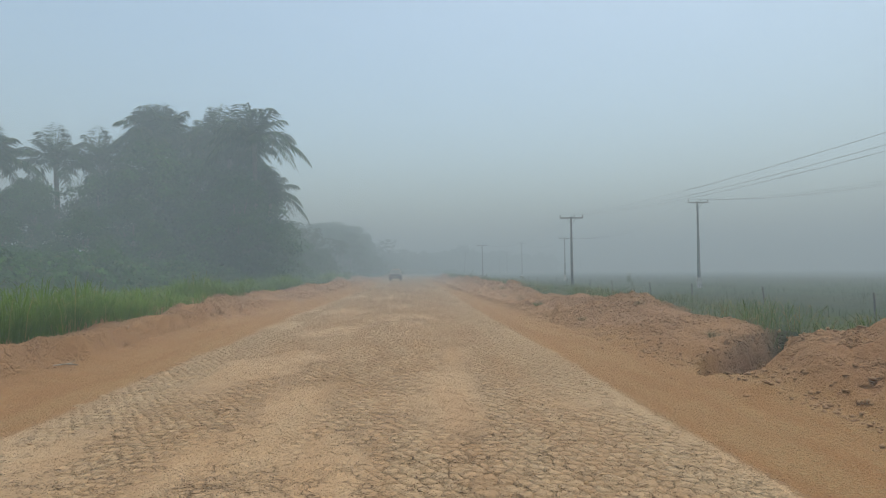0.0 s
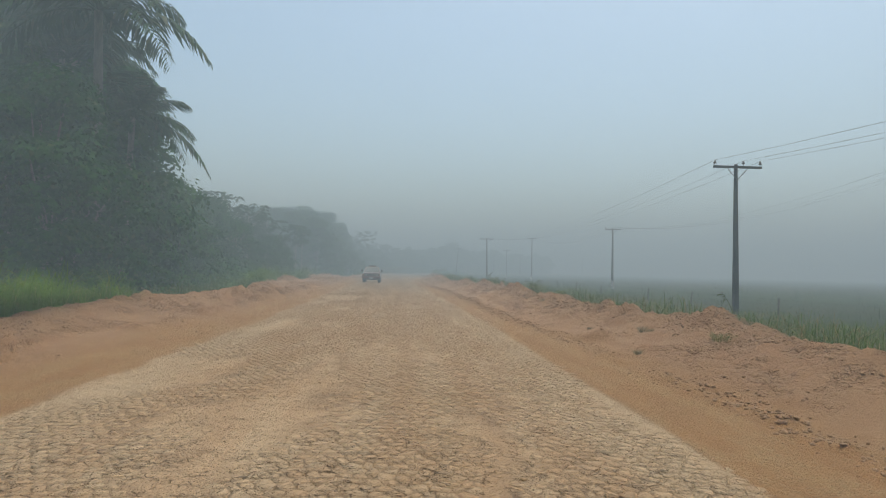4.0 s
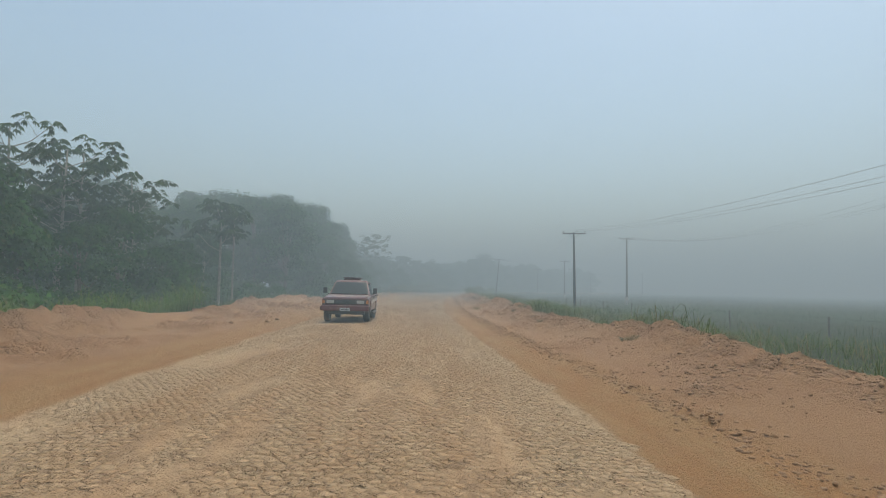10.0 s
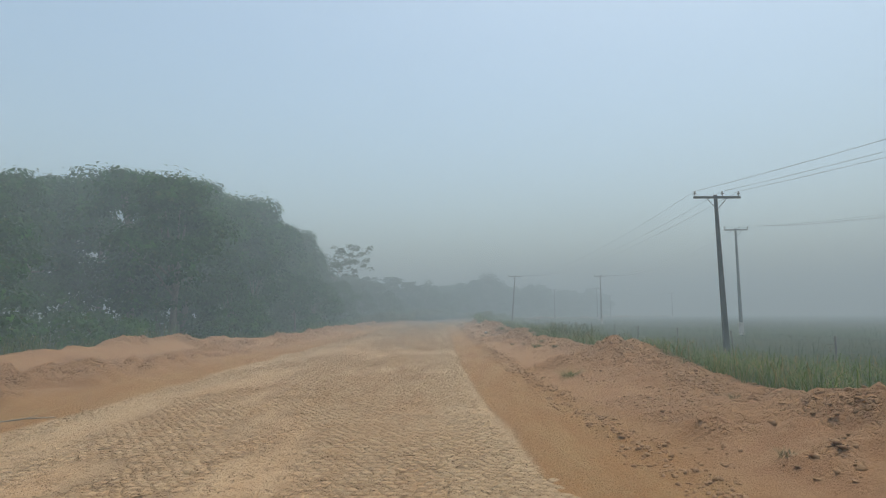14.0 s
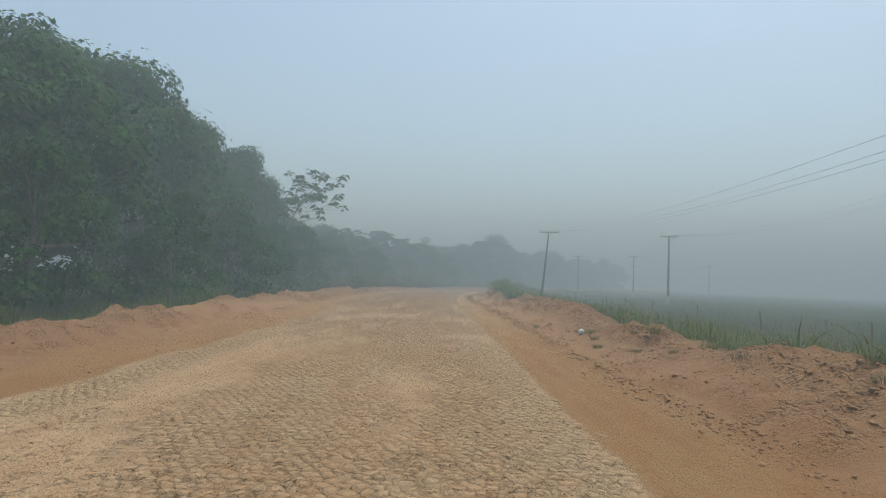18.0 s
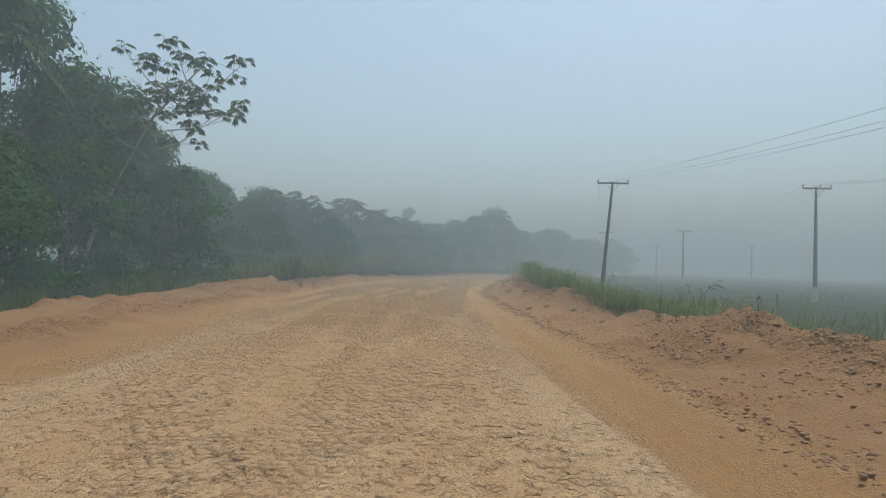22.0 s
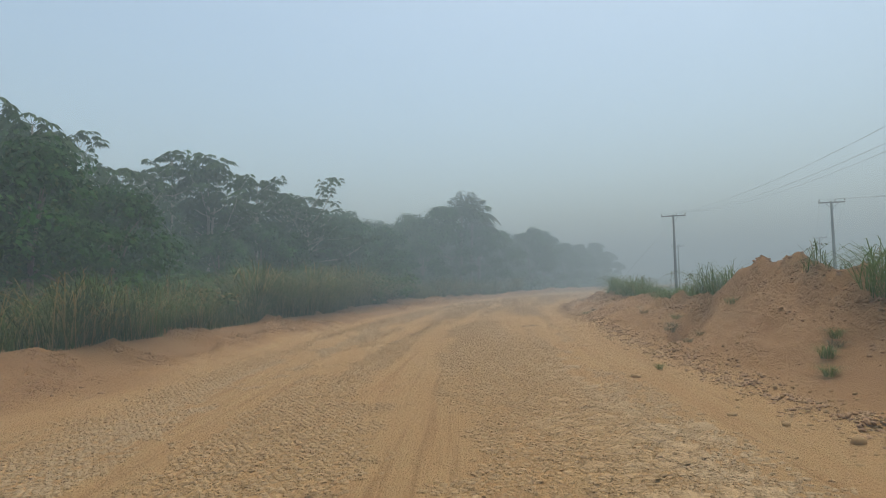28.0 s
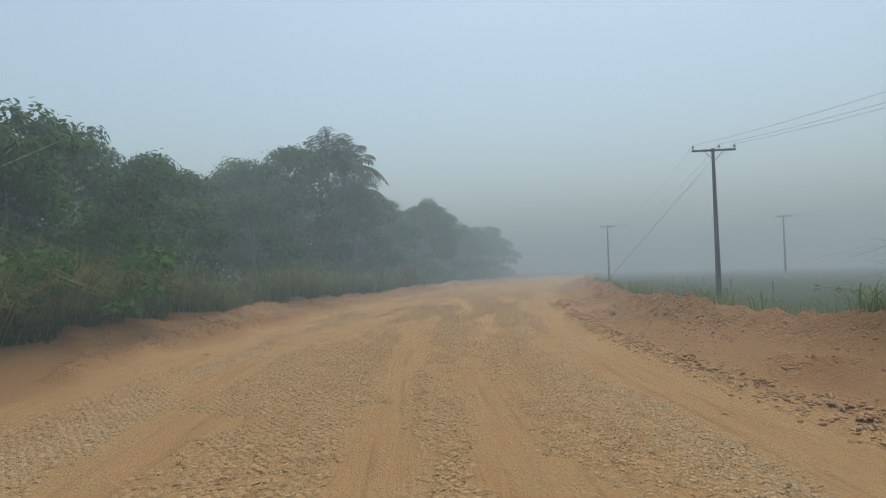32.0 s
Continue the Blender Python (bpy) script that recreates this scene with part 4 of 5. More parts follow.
# lower trees past the palms
for x, y, s in [(-14.0, 72.5, 0.98), (-15.0, 75.5, 1.0), (-16.2, 79.5, 1.05), (-16.0, 83.0, 0.9), (-16.0, 86.5, 1.0), (-14.6, 90.0, 0.8), (-18.0, 92.5, 0.85), (-19.0, 81.0, 1.15), (-22.0, 88.0, 1.1), (-24.0, 95.0, 1.0), (-19.5, 100.0, 0.72), (-21.5, 106.0, 0.75), (-19.0, 111.0, 0.72), (-17.5, 117.0, 0.75), (-19.0, 122.0, 0.85),
                (-27.0, 101.0, 1.05), (-31.0, 107.0, 1.1), (-26.0, 112.0, 1.0), (-32.0, 115.0, 1.15), (-25.0, 119.0, 1.05), (-30.0, 123.0, 1.15), (-23.0, 126.0, 1.1), (-36.0, 121.0, 1.2), (-29.0, 130.0, 1.25), (-38.0, 130.0, 1.25)]:
    plant(middling, rng, x, y, s)
for x, y, s in [(-15.5, 97.0, 1.0), (-17.6, 96.3, 1.0), (-14.6, 102.0, 0.84), (-16.5, 104.5, 0.82), (-16.2, 99.5, 0.9), (-18.6, 93.5, 1.02)]:
    plant(cecs_bushy, rng, x, y, s)
for x, y, s in [(-13.3, 110.6, 1.08), (-12.6, 111.2, 0.78), (-15.6, 113.5, 0.66), (-18.0, 100.5, 0.9), (-16.3, 115.0, 0.72)]:
    plant(cecs, rng, x, y, s)
# the big wood on the straight
for x, y, s in [(-27.0, 136.0, 1.02), (-32.5, 134.0, 1.04), (-24.5, 130.0, 0.86), (-38.0, 139.0, 1.1), (-30.0, 145.0, 1.12)]:
    plant(tall, rng, x, y, s)
for x, y, s in [(-14.5, 131.0, 0.86), (-18.5, 134.0, 0.98), (-17.2, 138.5, 0.95), (-19.5, 143.0, 1.12), (-16.6, 146.5, 1.0), (-20.5, 151.0, 1.15), (-17.4, 154.0, 1.14), (-16.2, 159.0, 0.94), (-19.0, 162.0, 1.05), (-16.4, 166.0, 0.9), (-17.5, 172.0, 0.98), (-17.6, 176.8, 0.86), (-19.0, 182.0, 1.0), (-24.0, 140.0, 1.1), (-25.0, 156.0, 1.15), (-24.0, 174.0, 1.0)]:
    plant(tall, rng, x, y, s)
for x, y, s in [(-11.5, 148.0, 0.62), (-11.6, 156.0, 0.7), (-12.2, 164.0, 0.68), (-13.6, 170.0, 0.7), (-13.0, 178.5, 0.80), (-14.0, 181.5, 0.56), (-12.6, 135.0, 0.6), (-13.0, 141.0, 0.7)]:
    plant(middling, rng, x, y, s)
plant(palms, rng, -16.8, 169.0, 0.80)
plant(palms, rng, -18.6, 167.0, 0.82)
leaner = cecropia(35, 11.2, 3.4, 12, 0.38, (4.8, 1.2), 0.58, 5)
leaner.matrix_basis = Matrix.Translation((-15.2, 173.2, ground_z(-15.2, 173.2)))
tagged(leaner, "leaning pale-stemmed cecropia reaching out over the verge", "tree", "cecropia trees")
# the wood that follows the bend
plant(tall, rng, -20.8, 190.0, 0.95)
for x, y, s in [(-15.6, 189.0, 0.84), (-18.0, 194.0, 1.10), (-14.5, 197.5, 0.88), (-19.0, 201.0, 1.10), (-15.5, 205.0, 0.92), (-13.0, 209.0, 0.99), (-17.5, 213.0, 1.12), (-13.0, 217.0, 0.79), (-16.5, 222.0, 0.99), (-10.8, 203.5, 0.70), (-9.6, 206.8, 0.66), (-9.5, 226.0, 0.94), (-5.0, 232.0, 0.95), (-1.5, 235.0, 0.92), (2.0, 239.0, 0.86), (-8.0, 237.0, 0.88), (-2.0, 243.0, 1.08), (3.0, 249.0, 1.04), (-12.0, 192.0, 0.73), (-21.0, 208.0, 1.16), (-11.8, 213.5, 0.77), (-20.0, 217.0, 1.16), (-12.0, 221.0, 0.77), (-19.0, 226.0, 1.16), (-13.5, 230.0, 1.04), (-16.0, 236.0, 1.21), (-9.0, 242.0, 1.10), (-12.0, 248.0, 1.26), (-4.0, 250.0, 1.16), (6.0, 247.0, 0.83), (0.0, 256.0, 1.21), (5.0, 253.0, 1.10), (-9.2, 203.5, 0.72), (-8.4, 206.8, 0.66), (-22.0, 190.0, 1.21), (-24.0, 198.0, 1.26)]:
    plant(middling, rng, x, y, s)
for x, y, s in [(-13.8, 209.6, 1.02), (-12.2, 214.0, 0.95), (-9.1, 222.1, 1.16), (-13.5, 200.2, 0.98), (-11.2, 207.3, 0.86)]:
    plant(cecs, rng, x, y, s)
wide = [cecropia(41, 8.0, 4.6, 15, 0.42, (0.8, -0.2), 0.40, 6), cecropia(43, 8.4, 4.2, 14, 0.42, (0.3, 0.2), 0.44, 6)]
slim = [cecropia(45, 9.6, 2.4, 8, 0.46, clear=0.66)]
for c in wide + slim:
    tagged(c, "wide pale-limbed cecropia with dark lobed leaves in the fog", "tree", "cecropia trees")
for x, y, s in [(-3.7, 227.6, 0.98), (-9.6, 223.4, 1.05), (-5.6, 229.6, 0.98), (-13.4, 218.0, 1.0)]:
    plant(wide, rng, x, y, s)
for x, y, s in [(-7.0, 226.0, 0.95), (-11.0, 221.6, 1.05)]:
    plant(slim, rng, x, y, s)
for x, y, s in [(-8.4, 227.0, 0.80), (-6.0, 229.0, 0.80), (-3.6, 231.0, 0.78), (-1.2, 231.5, 0.7), (1.4, 234.0, 0.62), (-11.0, 224.5, 0.7)]:
    plant(middling, rng, x, y, s)
drop_source(wide + slim)
for k in range(22):
    y = 190 + 60 * rng.random()
    plant(bushes, rng, off_road(-8.6 - 1.6 * rng.random(), y), y, 0.35 + 0.3 * rng.random())
for k in range(62):
    y = 254 + 2.0 * k + 0.02 * k * k
    d = -12.0 - 4 * (k % 4) - 2.5 * rng.random()
    plant(tall, rng, off_road(d, y), y, 0.78 + 0.16 * rng.random())
    if k % 2:
        plant(bushes, rng, off_road(-11.5 - 5 * rng.random(), y), y, 1.1 + 0.5 * rng.random())
for x, y, s in [(11.6, 257.0, 0.86), (13.4, 260.4, 0.90), (15.2, 263.6, 0.84), (18.6, 275.5, 0.84)]:
    plant(palms, rng, x, y, s)
# undergrowth along the whole edge
for y in np.arange(68, 262, 2.8):
    d = -10.6 - 4.2 * rng.random() - (2.5 if 84 < y < 130 else 0)
    plant(bushes, rng, off_road(d, float(y)), float(y), 0.55 + 0.65 * rng.random())
for y in np.arange(58, 262, 9.0):
    plant(bushes, rng, off_road(-17 - 5 * rng.random(), float(y)), float(y), 1.5 + 0.5 * rng.random())
for x, y, s in [(-13.2, 95.0, 0.56), (-13.6, 98.6, 0.62), (-12.8, 101.5, 0.5), (-13.6, 105.0, 0.55), (-14.6, 92.0, 0.66), (-14.8, 108.0, 0.5), (-7.8, 219.4, 0.6), (-6.2, 222.0, 0.68), (-4.6, 223.6, 0.62), (-3.0, 225.2, 0.4), (-1.2, 227.0, 0.4), (1.6, 230.5, 0.42), (-9.2, 216.0, 0.55), (-10.4, 211.5, 0.6), (-11.8, 207.0, 0.55)]:
    plant(middling, rng, x, y, s)
for k in range(16):
    y = 200 + 28 * rng.random()
    plant(bushes, rng, off_road(-9.4 - 2.6 * rng.random(), y), y, 0.7 + 0.5 * rng.random())
for x, y, s in [(-12.5, 226.5, 0.82), (-9.6, 228.8, 0.85), (-6.8, 231.4, 0.85), (-3.8, 233.6, 0.8)]:
    plant(middling, rng, x, y, s)
for x, y, s in [(-4.2, 219.0, 1.1), (-5.6, 217.4, 1.2), (-7.2, 216.2, 1.3), (-8.6, 214.0, 1.2), (-9.6, 211.0, 1.3), (-2.4, 221.6, 1.1), (-0.6, 223.6, 1.0), (-6.4, 220.2, 1.5), (-4.0, 222.4, 1.4), (-10.6, 208.2, 1.3), (-11.4, 205.0, 1.2), (-2.0, 225.0, 1.4), (1.4, 227.0, 1.0)]:
    plant(bushes, rng, x, y, s)
low_weed = bush(17, 2.2, 1.5, 0.17, REED_MIX)
tagged(low_weed, "olive-brown sprawling weed bush among the tall grass", "bush", "weed bushes")


def put_bush(rng, x, y, s):
    return plant([low_weed], rng, x, y, s)


drop_source(tall + middling + bushes + palms + cecs + cecs_bushy)


# ---- grass ----
def grass_mesh(name, rng, x, y, height, mat, lean=0.6):
    """Arching blades of three bends, rooted on the ground."""
    n = len(x)
    z = land(x, y) - 0.02
    a = rng.random(n) * 6.283
    h = height * (0.35 + 0.85 * rng.random(n))
    out2 = np.stack([np.cos(a), np.sin(a), 0 * a], 1)
    side = np.stack([-np.sin(a), np.cos(a), 0 * a], 1)
    b = lean * h * (0.15 + 1.2 * rng.random(n) ** 1.5)
    w = 0.0025 + 0.003 * rng.random(n) + 0.0045 * h
    base, up = np.stack([x, y, z], 1), np.array([0, 0, 1.0])
    sink = np.clip(b / (h + 1e-6), 0, 1.2)
    p1 = base + out2 * (0.22 * b)[:, None] + up * (0.50 * h)[:, None]
    p2 = base + out2 * (0.62 * b)[:, None] + up * (h * (0.88 - 0.12 * sink))[:, None]
    p3 = base + out2 * (1.15 * b)[:, None] + up * (h * (1.02 - 0.42 * sink))[:, None]
    ws = side * w[:, None]
    v = np.stack([base - ws, base + ws, p1 + ws, p1 - ws, p2 + ws * 0.75, p2 - ws * 0.75, p3 + ws * 0.08, p3 - ws * 0.08], 1).reshape(-1, 3)
    o = np.arange(n)[:, None] * 8
    f = np.concatenate([o + np.array([[0, 1, 2, 3]]), o + np.array([[3, 2, 4, 5]]), o + np.array([[5, 4, 6, 7]])], 1).reshape(-1, 4)
    return mesh_from(name, v, f, [mat])


def scatter(rng, n, y0, y1, d0, d1, clump=1.2, keep=0.45, seed=90):
    y = y0 + (y1 - y0) * rng.random(n)
    d = d0 + (d1 - d0) * rng.random(n) ** 1.3
    x = line_x(y) + d / np.cos(np.interp(y, _yy, _hh))
    ok = fbm(x / clump, y / clump, 2, seed) + 0.25 * rng.random(n) > keep
    return x[ok], y[ok]


def verge(name, label, rng, n, y0, y1, d0, d1, height, mat, keep=0.5, seed=90, lean=0.45, follow=0):
    x, y = scatter(rng, n, y0, y1, d0, d1, 1.3, keep, seed)
    if follow:
        shift = np.interp(y, TOE_R_Y, TOE_R) - 4.6 if follow > 0 else 6.2 - np.interp(y, TOE_L_Y, TOE_L)
        x = x + shift
    bare = np.ones(len(x), bool)
    for hx, hy, r, h in HEAPS:
        bare &= (x - hx) ** 2 + (y - hy) ** 2 > (1.0 * r if h > 0.9 else 0.4 * r) ** 2
    x, y = x[bare], y[bare]
    hgt = height * (0.35 + 1.15 * np.clip((fbm(x / 2.2, y / 2.2, 2, seed + 3) - 0.3) / 0.4, 0, 1))
    ob = new(name, grass_mesh(name, rng, x, y, hgt, mat, lean=lean))
    return tagged(ob, label, "grass", kind="stuff")


verge("verge_grass", "dull olive grass behind the earth bank beside the field", rng, 88000, 0, 262, 7.9, 14.0, 0.46, GRASS_MIX, 0.38, 90, 1.5, 1)
verge("lush_grass", "lush arching green grass crowning the earth bank at the bend", rng, 44000, 164, 218, 7.1, 11.0, 0.66, GRASS, 0.42, 91, 1.7, 1)
verge("field_grass", "dull green rough pasture grass fading into the fog", rng, 52000, -2, 300, 12.5, 60, 0.34, GRASS_DARK, 0.30, 93, 0.9)
verge("left_verge_grass", "long green grass between earth bank and forest", rng, 80000, 8, 262, -8.3, -14.5, 0.62, GRASS, 0.38, 96, 0.95, -1)
verge("bright_grass", "bright green arching long grass on the forest verge", rng, 24000, 24, 50, -8.0, -13.0, 0.85, GRASS_BRIGHT, 0.36, 97, 1.6, -1)
verge("bright_grass", "bright green arching long grass on the forest verge", rng, 16000, 72, 98, -8.0, -11.5, 0.9, GRASS_BRIGHT, 0.36, 98, 1.2, -1)
verge("bright_grass", "bright green arching long grass on the forest verge", rng, 16000, 5, 32, -7.1, -11.0, 0.7, GRASS_BRIGHT, 0.30, 100, 1.2, -1)
verge("reed_grass", "dense tall browning grass along the foot of the wood", rng, 60000, 182, 262, -7.4, -11.5, 1.3, REED_MIX, 0.34, 99, 1.4, -1)
verge("tall_weed_grass", "head-high browning weed grass on the inside of the bend", rng, 26000, 202, 234, -7.8, -11.0, 1.75, REED_MIX, 0.34, 101, 1.25, -1)
for k in range(30):
    y = 188 + 64 * rng.random()
    put_bush(rng, off_road(-8.4 - 3.2 * rng.random(), y), y, 0.35 + 0.35 * rng.random())
for k in range(42):
    y = 192 + 1.0 * k + 0.6 * rng.random()
    put_bush(rng, off_road(-8.7 - 1.8 * rng.random(), y), y, 0.75 + 0.40 * rng.random())
for o in (*low_weed.children_recursive, low_weed):
    bpy.data.objects.remove(o)


# ---- power lines ----
def pole(h, mat, lean=(0.0, 0.0), arm=1.9, turn=0.0, pins="up", base_mat=None):
    """A square tapered pole with a crossarm, two braces and three insulators."""
    ob = thing("utility_pole", "", "utility pole")
    bm = bmesh.new()
    rings = []
    for z, w, d in ((-0.6, 0.120, 0.095), (0.0, 0.120, 0.095), (h * 0.5, 0.088, 0.072), (h, 0.060, 0.052)):
        rings.append([bm.verts.new((sx * w + lean[0] * z / h, sy * d + lean[1] * z / h, z)) for sx, sy in ((-1, -0.7), (-0.7, -1), (0.7, -1), (1, -0.7), (1, 0.7), (0.7, 1), (-0.7, 1), (-1, 0.7))])
    for a, b in zip(rings, rings[1:]):
        for k in range(8):
            bm.faces.new((a[k], a[(k + 1) % 8], b[(k + 1) % 8], b[k]))
    bm.faces.new(rings[-1])
    part("pole", bm, mat, ob)
    if base_mat:
        part("painted_base", box(0.30, 0.24, 0.95, (lean[0] * 0.06, lean[1] * 0.06, 0.42), 0.03), base_mat, ob, "limewashed foot of the pole")
    top = Vector((lean[0] * 0.985, lean[1] * 0.985, h - 0.13))
    r = Matrix.Rotation(turn, 4, "Z")
    part("crossarm", box(arm, 0.09, 0.095, top + r @ Vector((0, -0.13, 0)), 0.012, r), mat, ob, "wooden crossarm")
    for s in (-1, 1):
        a, b = top + r @ Vector((s * 0.42, -0.13, -0.05)), top + r @ Vector((0, -0.10, -0.52))
        part("brace", tube_mesh("brace", [tube([a, b], [0.016, 0.016], 6)], STEEL), None, ob)
    for s in (-0.47, 0.12, 0.47):
        p = top + r @ Vector((s * arm, -0.13, 0.055))
        up = 1 if pins == "up" else -1
        ring = [p, p + Vector((0, 0, 0.07 * up)), p + Vector((0, 0, 0.075 * up)), p + Vector((0, 0, 0.11 * up)), p + Vector((0, 0, 0.12 * up)), p + Vector((0, 0, 0.20 * up))]
        part("insulator", tube_mesh("insulator", [tube(ring, [0.014, 0.014, 0.06, 0.065, 0.04, 0.03], 10)], CERAMIC), None, ob)
    return ob


def attach(x, y, z, h, lean, arm, turn, pins):
    top = Vector((x + lean[0], y + lean[1], z + h - 0.13))
    r = Matrix.Rotation(turn, 4, "Z")
    return [top + r @ Vector((s * arm, -0.13, 0.26 if pins == "up" else -0.1)) for s in (-0.47, 0.12, 0.47)]


# near line: x, y, height, lean, turn of the arm
NEAR = [(20.2, -14.0, 6.4, (0, 0), 0.05), (16.95, 54.2, 6.0, (0.0, 0), 0.05), (13.35, 120.9, 6.5, (-0.12, 0), 0.03), (11.35, 185.5, 7.25, (0.62, 0), -0.12), (26.4, 233.6, 7.1, (0.0, 0), -0.45), (51.0, 277.0, 7.1, (0, 0), -0.5)]
FAR = [(31.5, 12.0, 7.1, (0, 0), 0.05), (27.4, 53.6, 7.15, (0, 0), 0.05), (24.1, 93.6, 6.35, (0, 0), 0.03), (23.45, 140.3, 7.8, (0, 0), -0.03), (24.35, 183.9, 7.1, (0, 0), -0.12), (34.05, 225.0, 7.05, (0, 0), -0.4), (64.0, 262.0, 7.1, (0, 0), -0.5)]
for row, mat, base, pins, arm, label in ((NEAR, POLE_DARK, None, "up", 2.0, "dark weathered power pole with a wooden crossarm in the grass"), (FAR, CONCRETE, LIME, "up", 1.75, "grey concrete power pole with a limewashed foot in the pasture")):
    ends = []
    for x, y, h, lean, turn in row:
        z = ground_z(x, y)
        ob = pole(h - z, mat, lean, arm, turn, pins, base)
        ob.matrix_basis = Matrix.Translation((x, y, z))
        tagged(ob, label, "utility pole", "power poles")
        ends.append(attach(x, y, z, h - z, lean, arm, turn, pins))
    for a, b in zip(ends, ends[1:]):
        for p, q in zip(a, b):
            n = 16
            pts = [p.lerp(q, k / n) - Vector((0, 0, 1.4 * 4 * (k / n) * (1 - k / n))) for k in range(n + 1)]
            w = new("power_cable", tube_mesh("power_cable", [tube(pts, [0.0055] * (n + 1), 5)], WIRE))
            tagged(w, "thin sagging aluminium cable strung between power poles", "cable", "power cables")
# stay wire of the pole at the bend
gx, gy = 21.6, 236.2
stay = new("stay_wire", tube_mesh("stay_wire", [tube([(26.4, 233.6, 6.6), (gx, gy, ground_z(gx, gy) - 0.1)], [0.006, 0.006], 5)], WIRE))
tagged(stay, "slanting steel stay wire anchoring the power pole", "cable")

# ---- pasture fence ----
fr = np.random.default_rng(5)
post_mesh = tube_mesh("fence_post", [tube([(0, 0, -0.4), (0.01, 0, 0.4), (0.0, 0.01, 0.82)], [0.042, 0.04, 0.034], 7)], WOOD_GREY)
tops = []
for y in np.arange(4, 262, 6.2):
    d = 15.4 + 0.25 * fr.normal()
    x, yy2 = off_road(d, float(y)), float(y)
    ob = new("fence_post", post_mesh)
    z = ground_z(x, yy2)
    ob.matrix_basis = Matrix.Translation((x, yy2, z)) @ Euler((0.05 * fr.normal(), 0.05 * fr.normal(), 6.28 * fr.random())).to_matrix().to_4x4()
    tagged(ob, "weathered grey wooden fence post in the pasture grass", "fence post", "pasture fence posts")
    tops.append((x, yy2, z))
for hgt in (0.32, 0.55, 0.76):
    w = new("fence_wire", tube_mesh("fence_wire", [tube([(x, y, z + hgt) for x, y, z in tops], [0.004] * len(tops), 4)], WIRE))
    tagged(w, "thin rusty wire strung along the pasture fence", "wire", "fence wires")


# ---- the pickup ----
def paint(name, c, rough=0.28, coat=0.6, dust=0.25):
    def build(nodes, links, bsdf):
        v = coords(nodes, links)
        n = noise_tex(nodes, links, v, 3.0, 5)
        col = mix(nodes, links, ramp(nodes, links, n.outputs["Fac"], 0.42, 0.75, 0.0, dust), c, (0.36, 0.25, 0.15))
        links.new(col, bsdf.inputs["Base Color"])
        bsdf.inputs["Roughness"].default_value = rough
        bsdf.inputs["Coat Weight"].default_value = coat
        bsdf.inputs["Coat Roughness"].default_value = 0.12
        bsdf.inputs["Specular IOR Level"].default_value = 0.5
    return material(name, build, rough)


RED = paint("dark_red_paint", (0.105, 0.010, 0.015))
RED_DULL = paint("bumper_red_paint", (0.14, 0.016, 0.018), 0.5, 0.1, 0.35)
SILVER = paint("silver_stripe", (0.42, 0.42, 0.42), 0.35, 0.4)
GREY_BAND = paint("grey_stripe", (0.07, 0.065, 0.07), 0.4, 0.4)
BLACK = paint("black_plastic", (0.018, 0.018, 0.019), 0.55, 0.0, 0.2)
RUBBER = paint("dusty_tyre_rubber", (0.03, 0.028, 0.026), 0.9, 0.0, 0.6)
RIM = paint("dusty_steel_rim", (0.30, 0.28, 0.25), 0.5, 0.0, 0.5)
AMBER = paint("amber_lens", (0.55, 0.17, 0.02), 0.15, 0.8, 0.05)
PLATE = paint("number_plate_grey", (0.55, 0.56, 0.56), 0.5, 0.0, 0.1)


def tinted(nodes, links, bsdf):
    bsdf.inputs["Base Color"].default_value = (0.02, 0.032, 0.04, 1)
    bsdf.inputs["Roughness"].default_value = 0.06
    bsdf.inputs["Specular IOR Level"].default_value = 0.35


def lens_glass(nodes, links, bsdf):
    bsdf.inputs["Base Color"].default_value = (0.75, 0.76, 0.74, 1)
    bsdf.inputs["Metallic"].default_value = 0.6
    bsdf.inputs["Roughness"].default_value = 0.18
    bsdf.inputs["Coat Weight"].default_value = 1.0


TINT_GLASS = material("tinted_glass", tinted, 0.06)
LAMP_GLASS = material("headlamp_glass", lens_glass, 0.18)


def slab(outline, x0, x1, soft=0.03):
    """A side outline (y, z) stretched from x0 to x1, its flanks rounded inward."""
    bm = bmesh.new()
    cy, cz = sum(p[0] for p in outline) / len(outline), sum(p[1] for p in outline) / len(outline)
    rings = []
    for x, s in ((x0, soft), (x0 + soft, 0.0), (x1 - soft, 0.0), (x1, soft)):
        rings.append([bm.verts.new((x, y + s * (1 if y < cy else -1), z + s * (0.6 if z < cz else -0.6))) for y, z in outline])
    n = len(outline)
    for a, b in zip(rings, rings[1:]):
        for k in range(n):
            bm.faces.new((a[k], a[(k + 1) % n], b[(k + 1) % n], b[k]))
    bm.faces.new(rings[0])
    bm.faces.new(rings[-1][::-1])
    bmesh.ops.recalc_face_normals(bm, faces=bm.faces[:])
    return bm


def panel(corners, thick=0.012):
    """A flat four-cornered panel with thickness along its normal."""
    p = [Vector(c) for c in corners]
    n = (p[1] - p[0]).cross(p[3] - p[0]).normalized() * thick
    bm = bmesh.new()
    a, b = [bm.verts.new(q - n * 0.2) for q in p], [bm.verts.new(q + n * 0.8) for q in p]
    bm.faces.new(b)
    bm.faces.new(a[::-1])
    for k in range(4):
        bm.faces.new((a[k], a[(k + 1) % 4], b[(k + 1) % 4], b[k]))
    return bm


def arch(cy, r, z0, n=9):
    return [(cy - r * math.cos(math.pi * k / (n - 1)), z0 + r * math.sin(math.pi * k / (n - 1))) for k in range(n)]


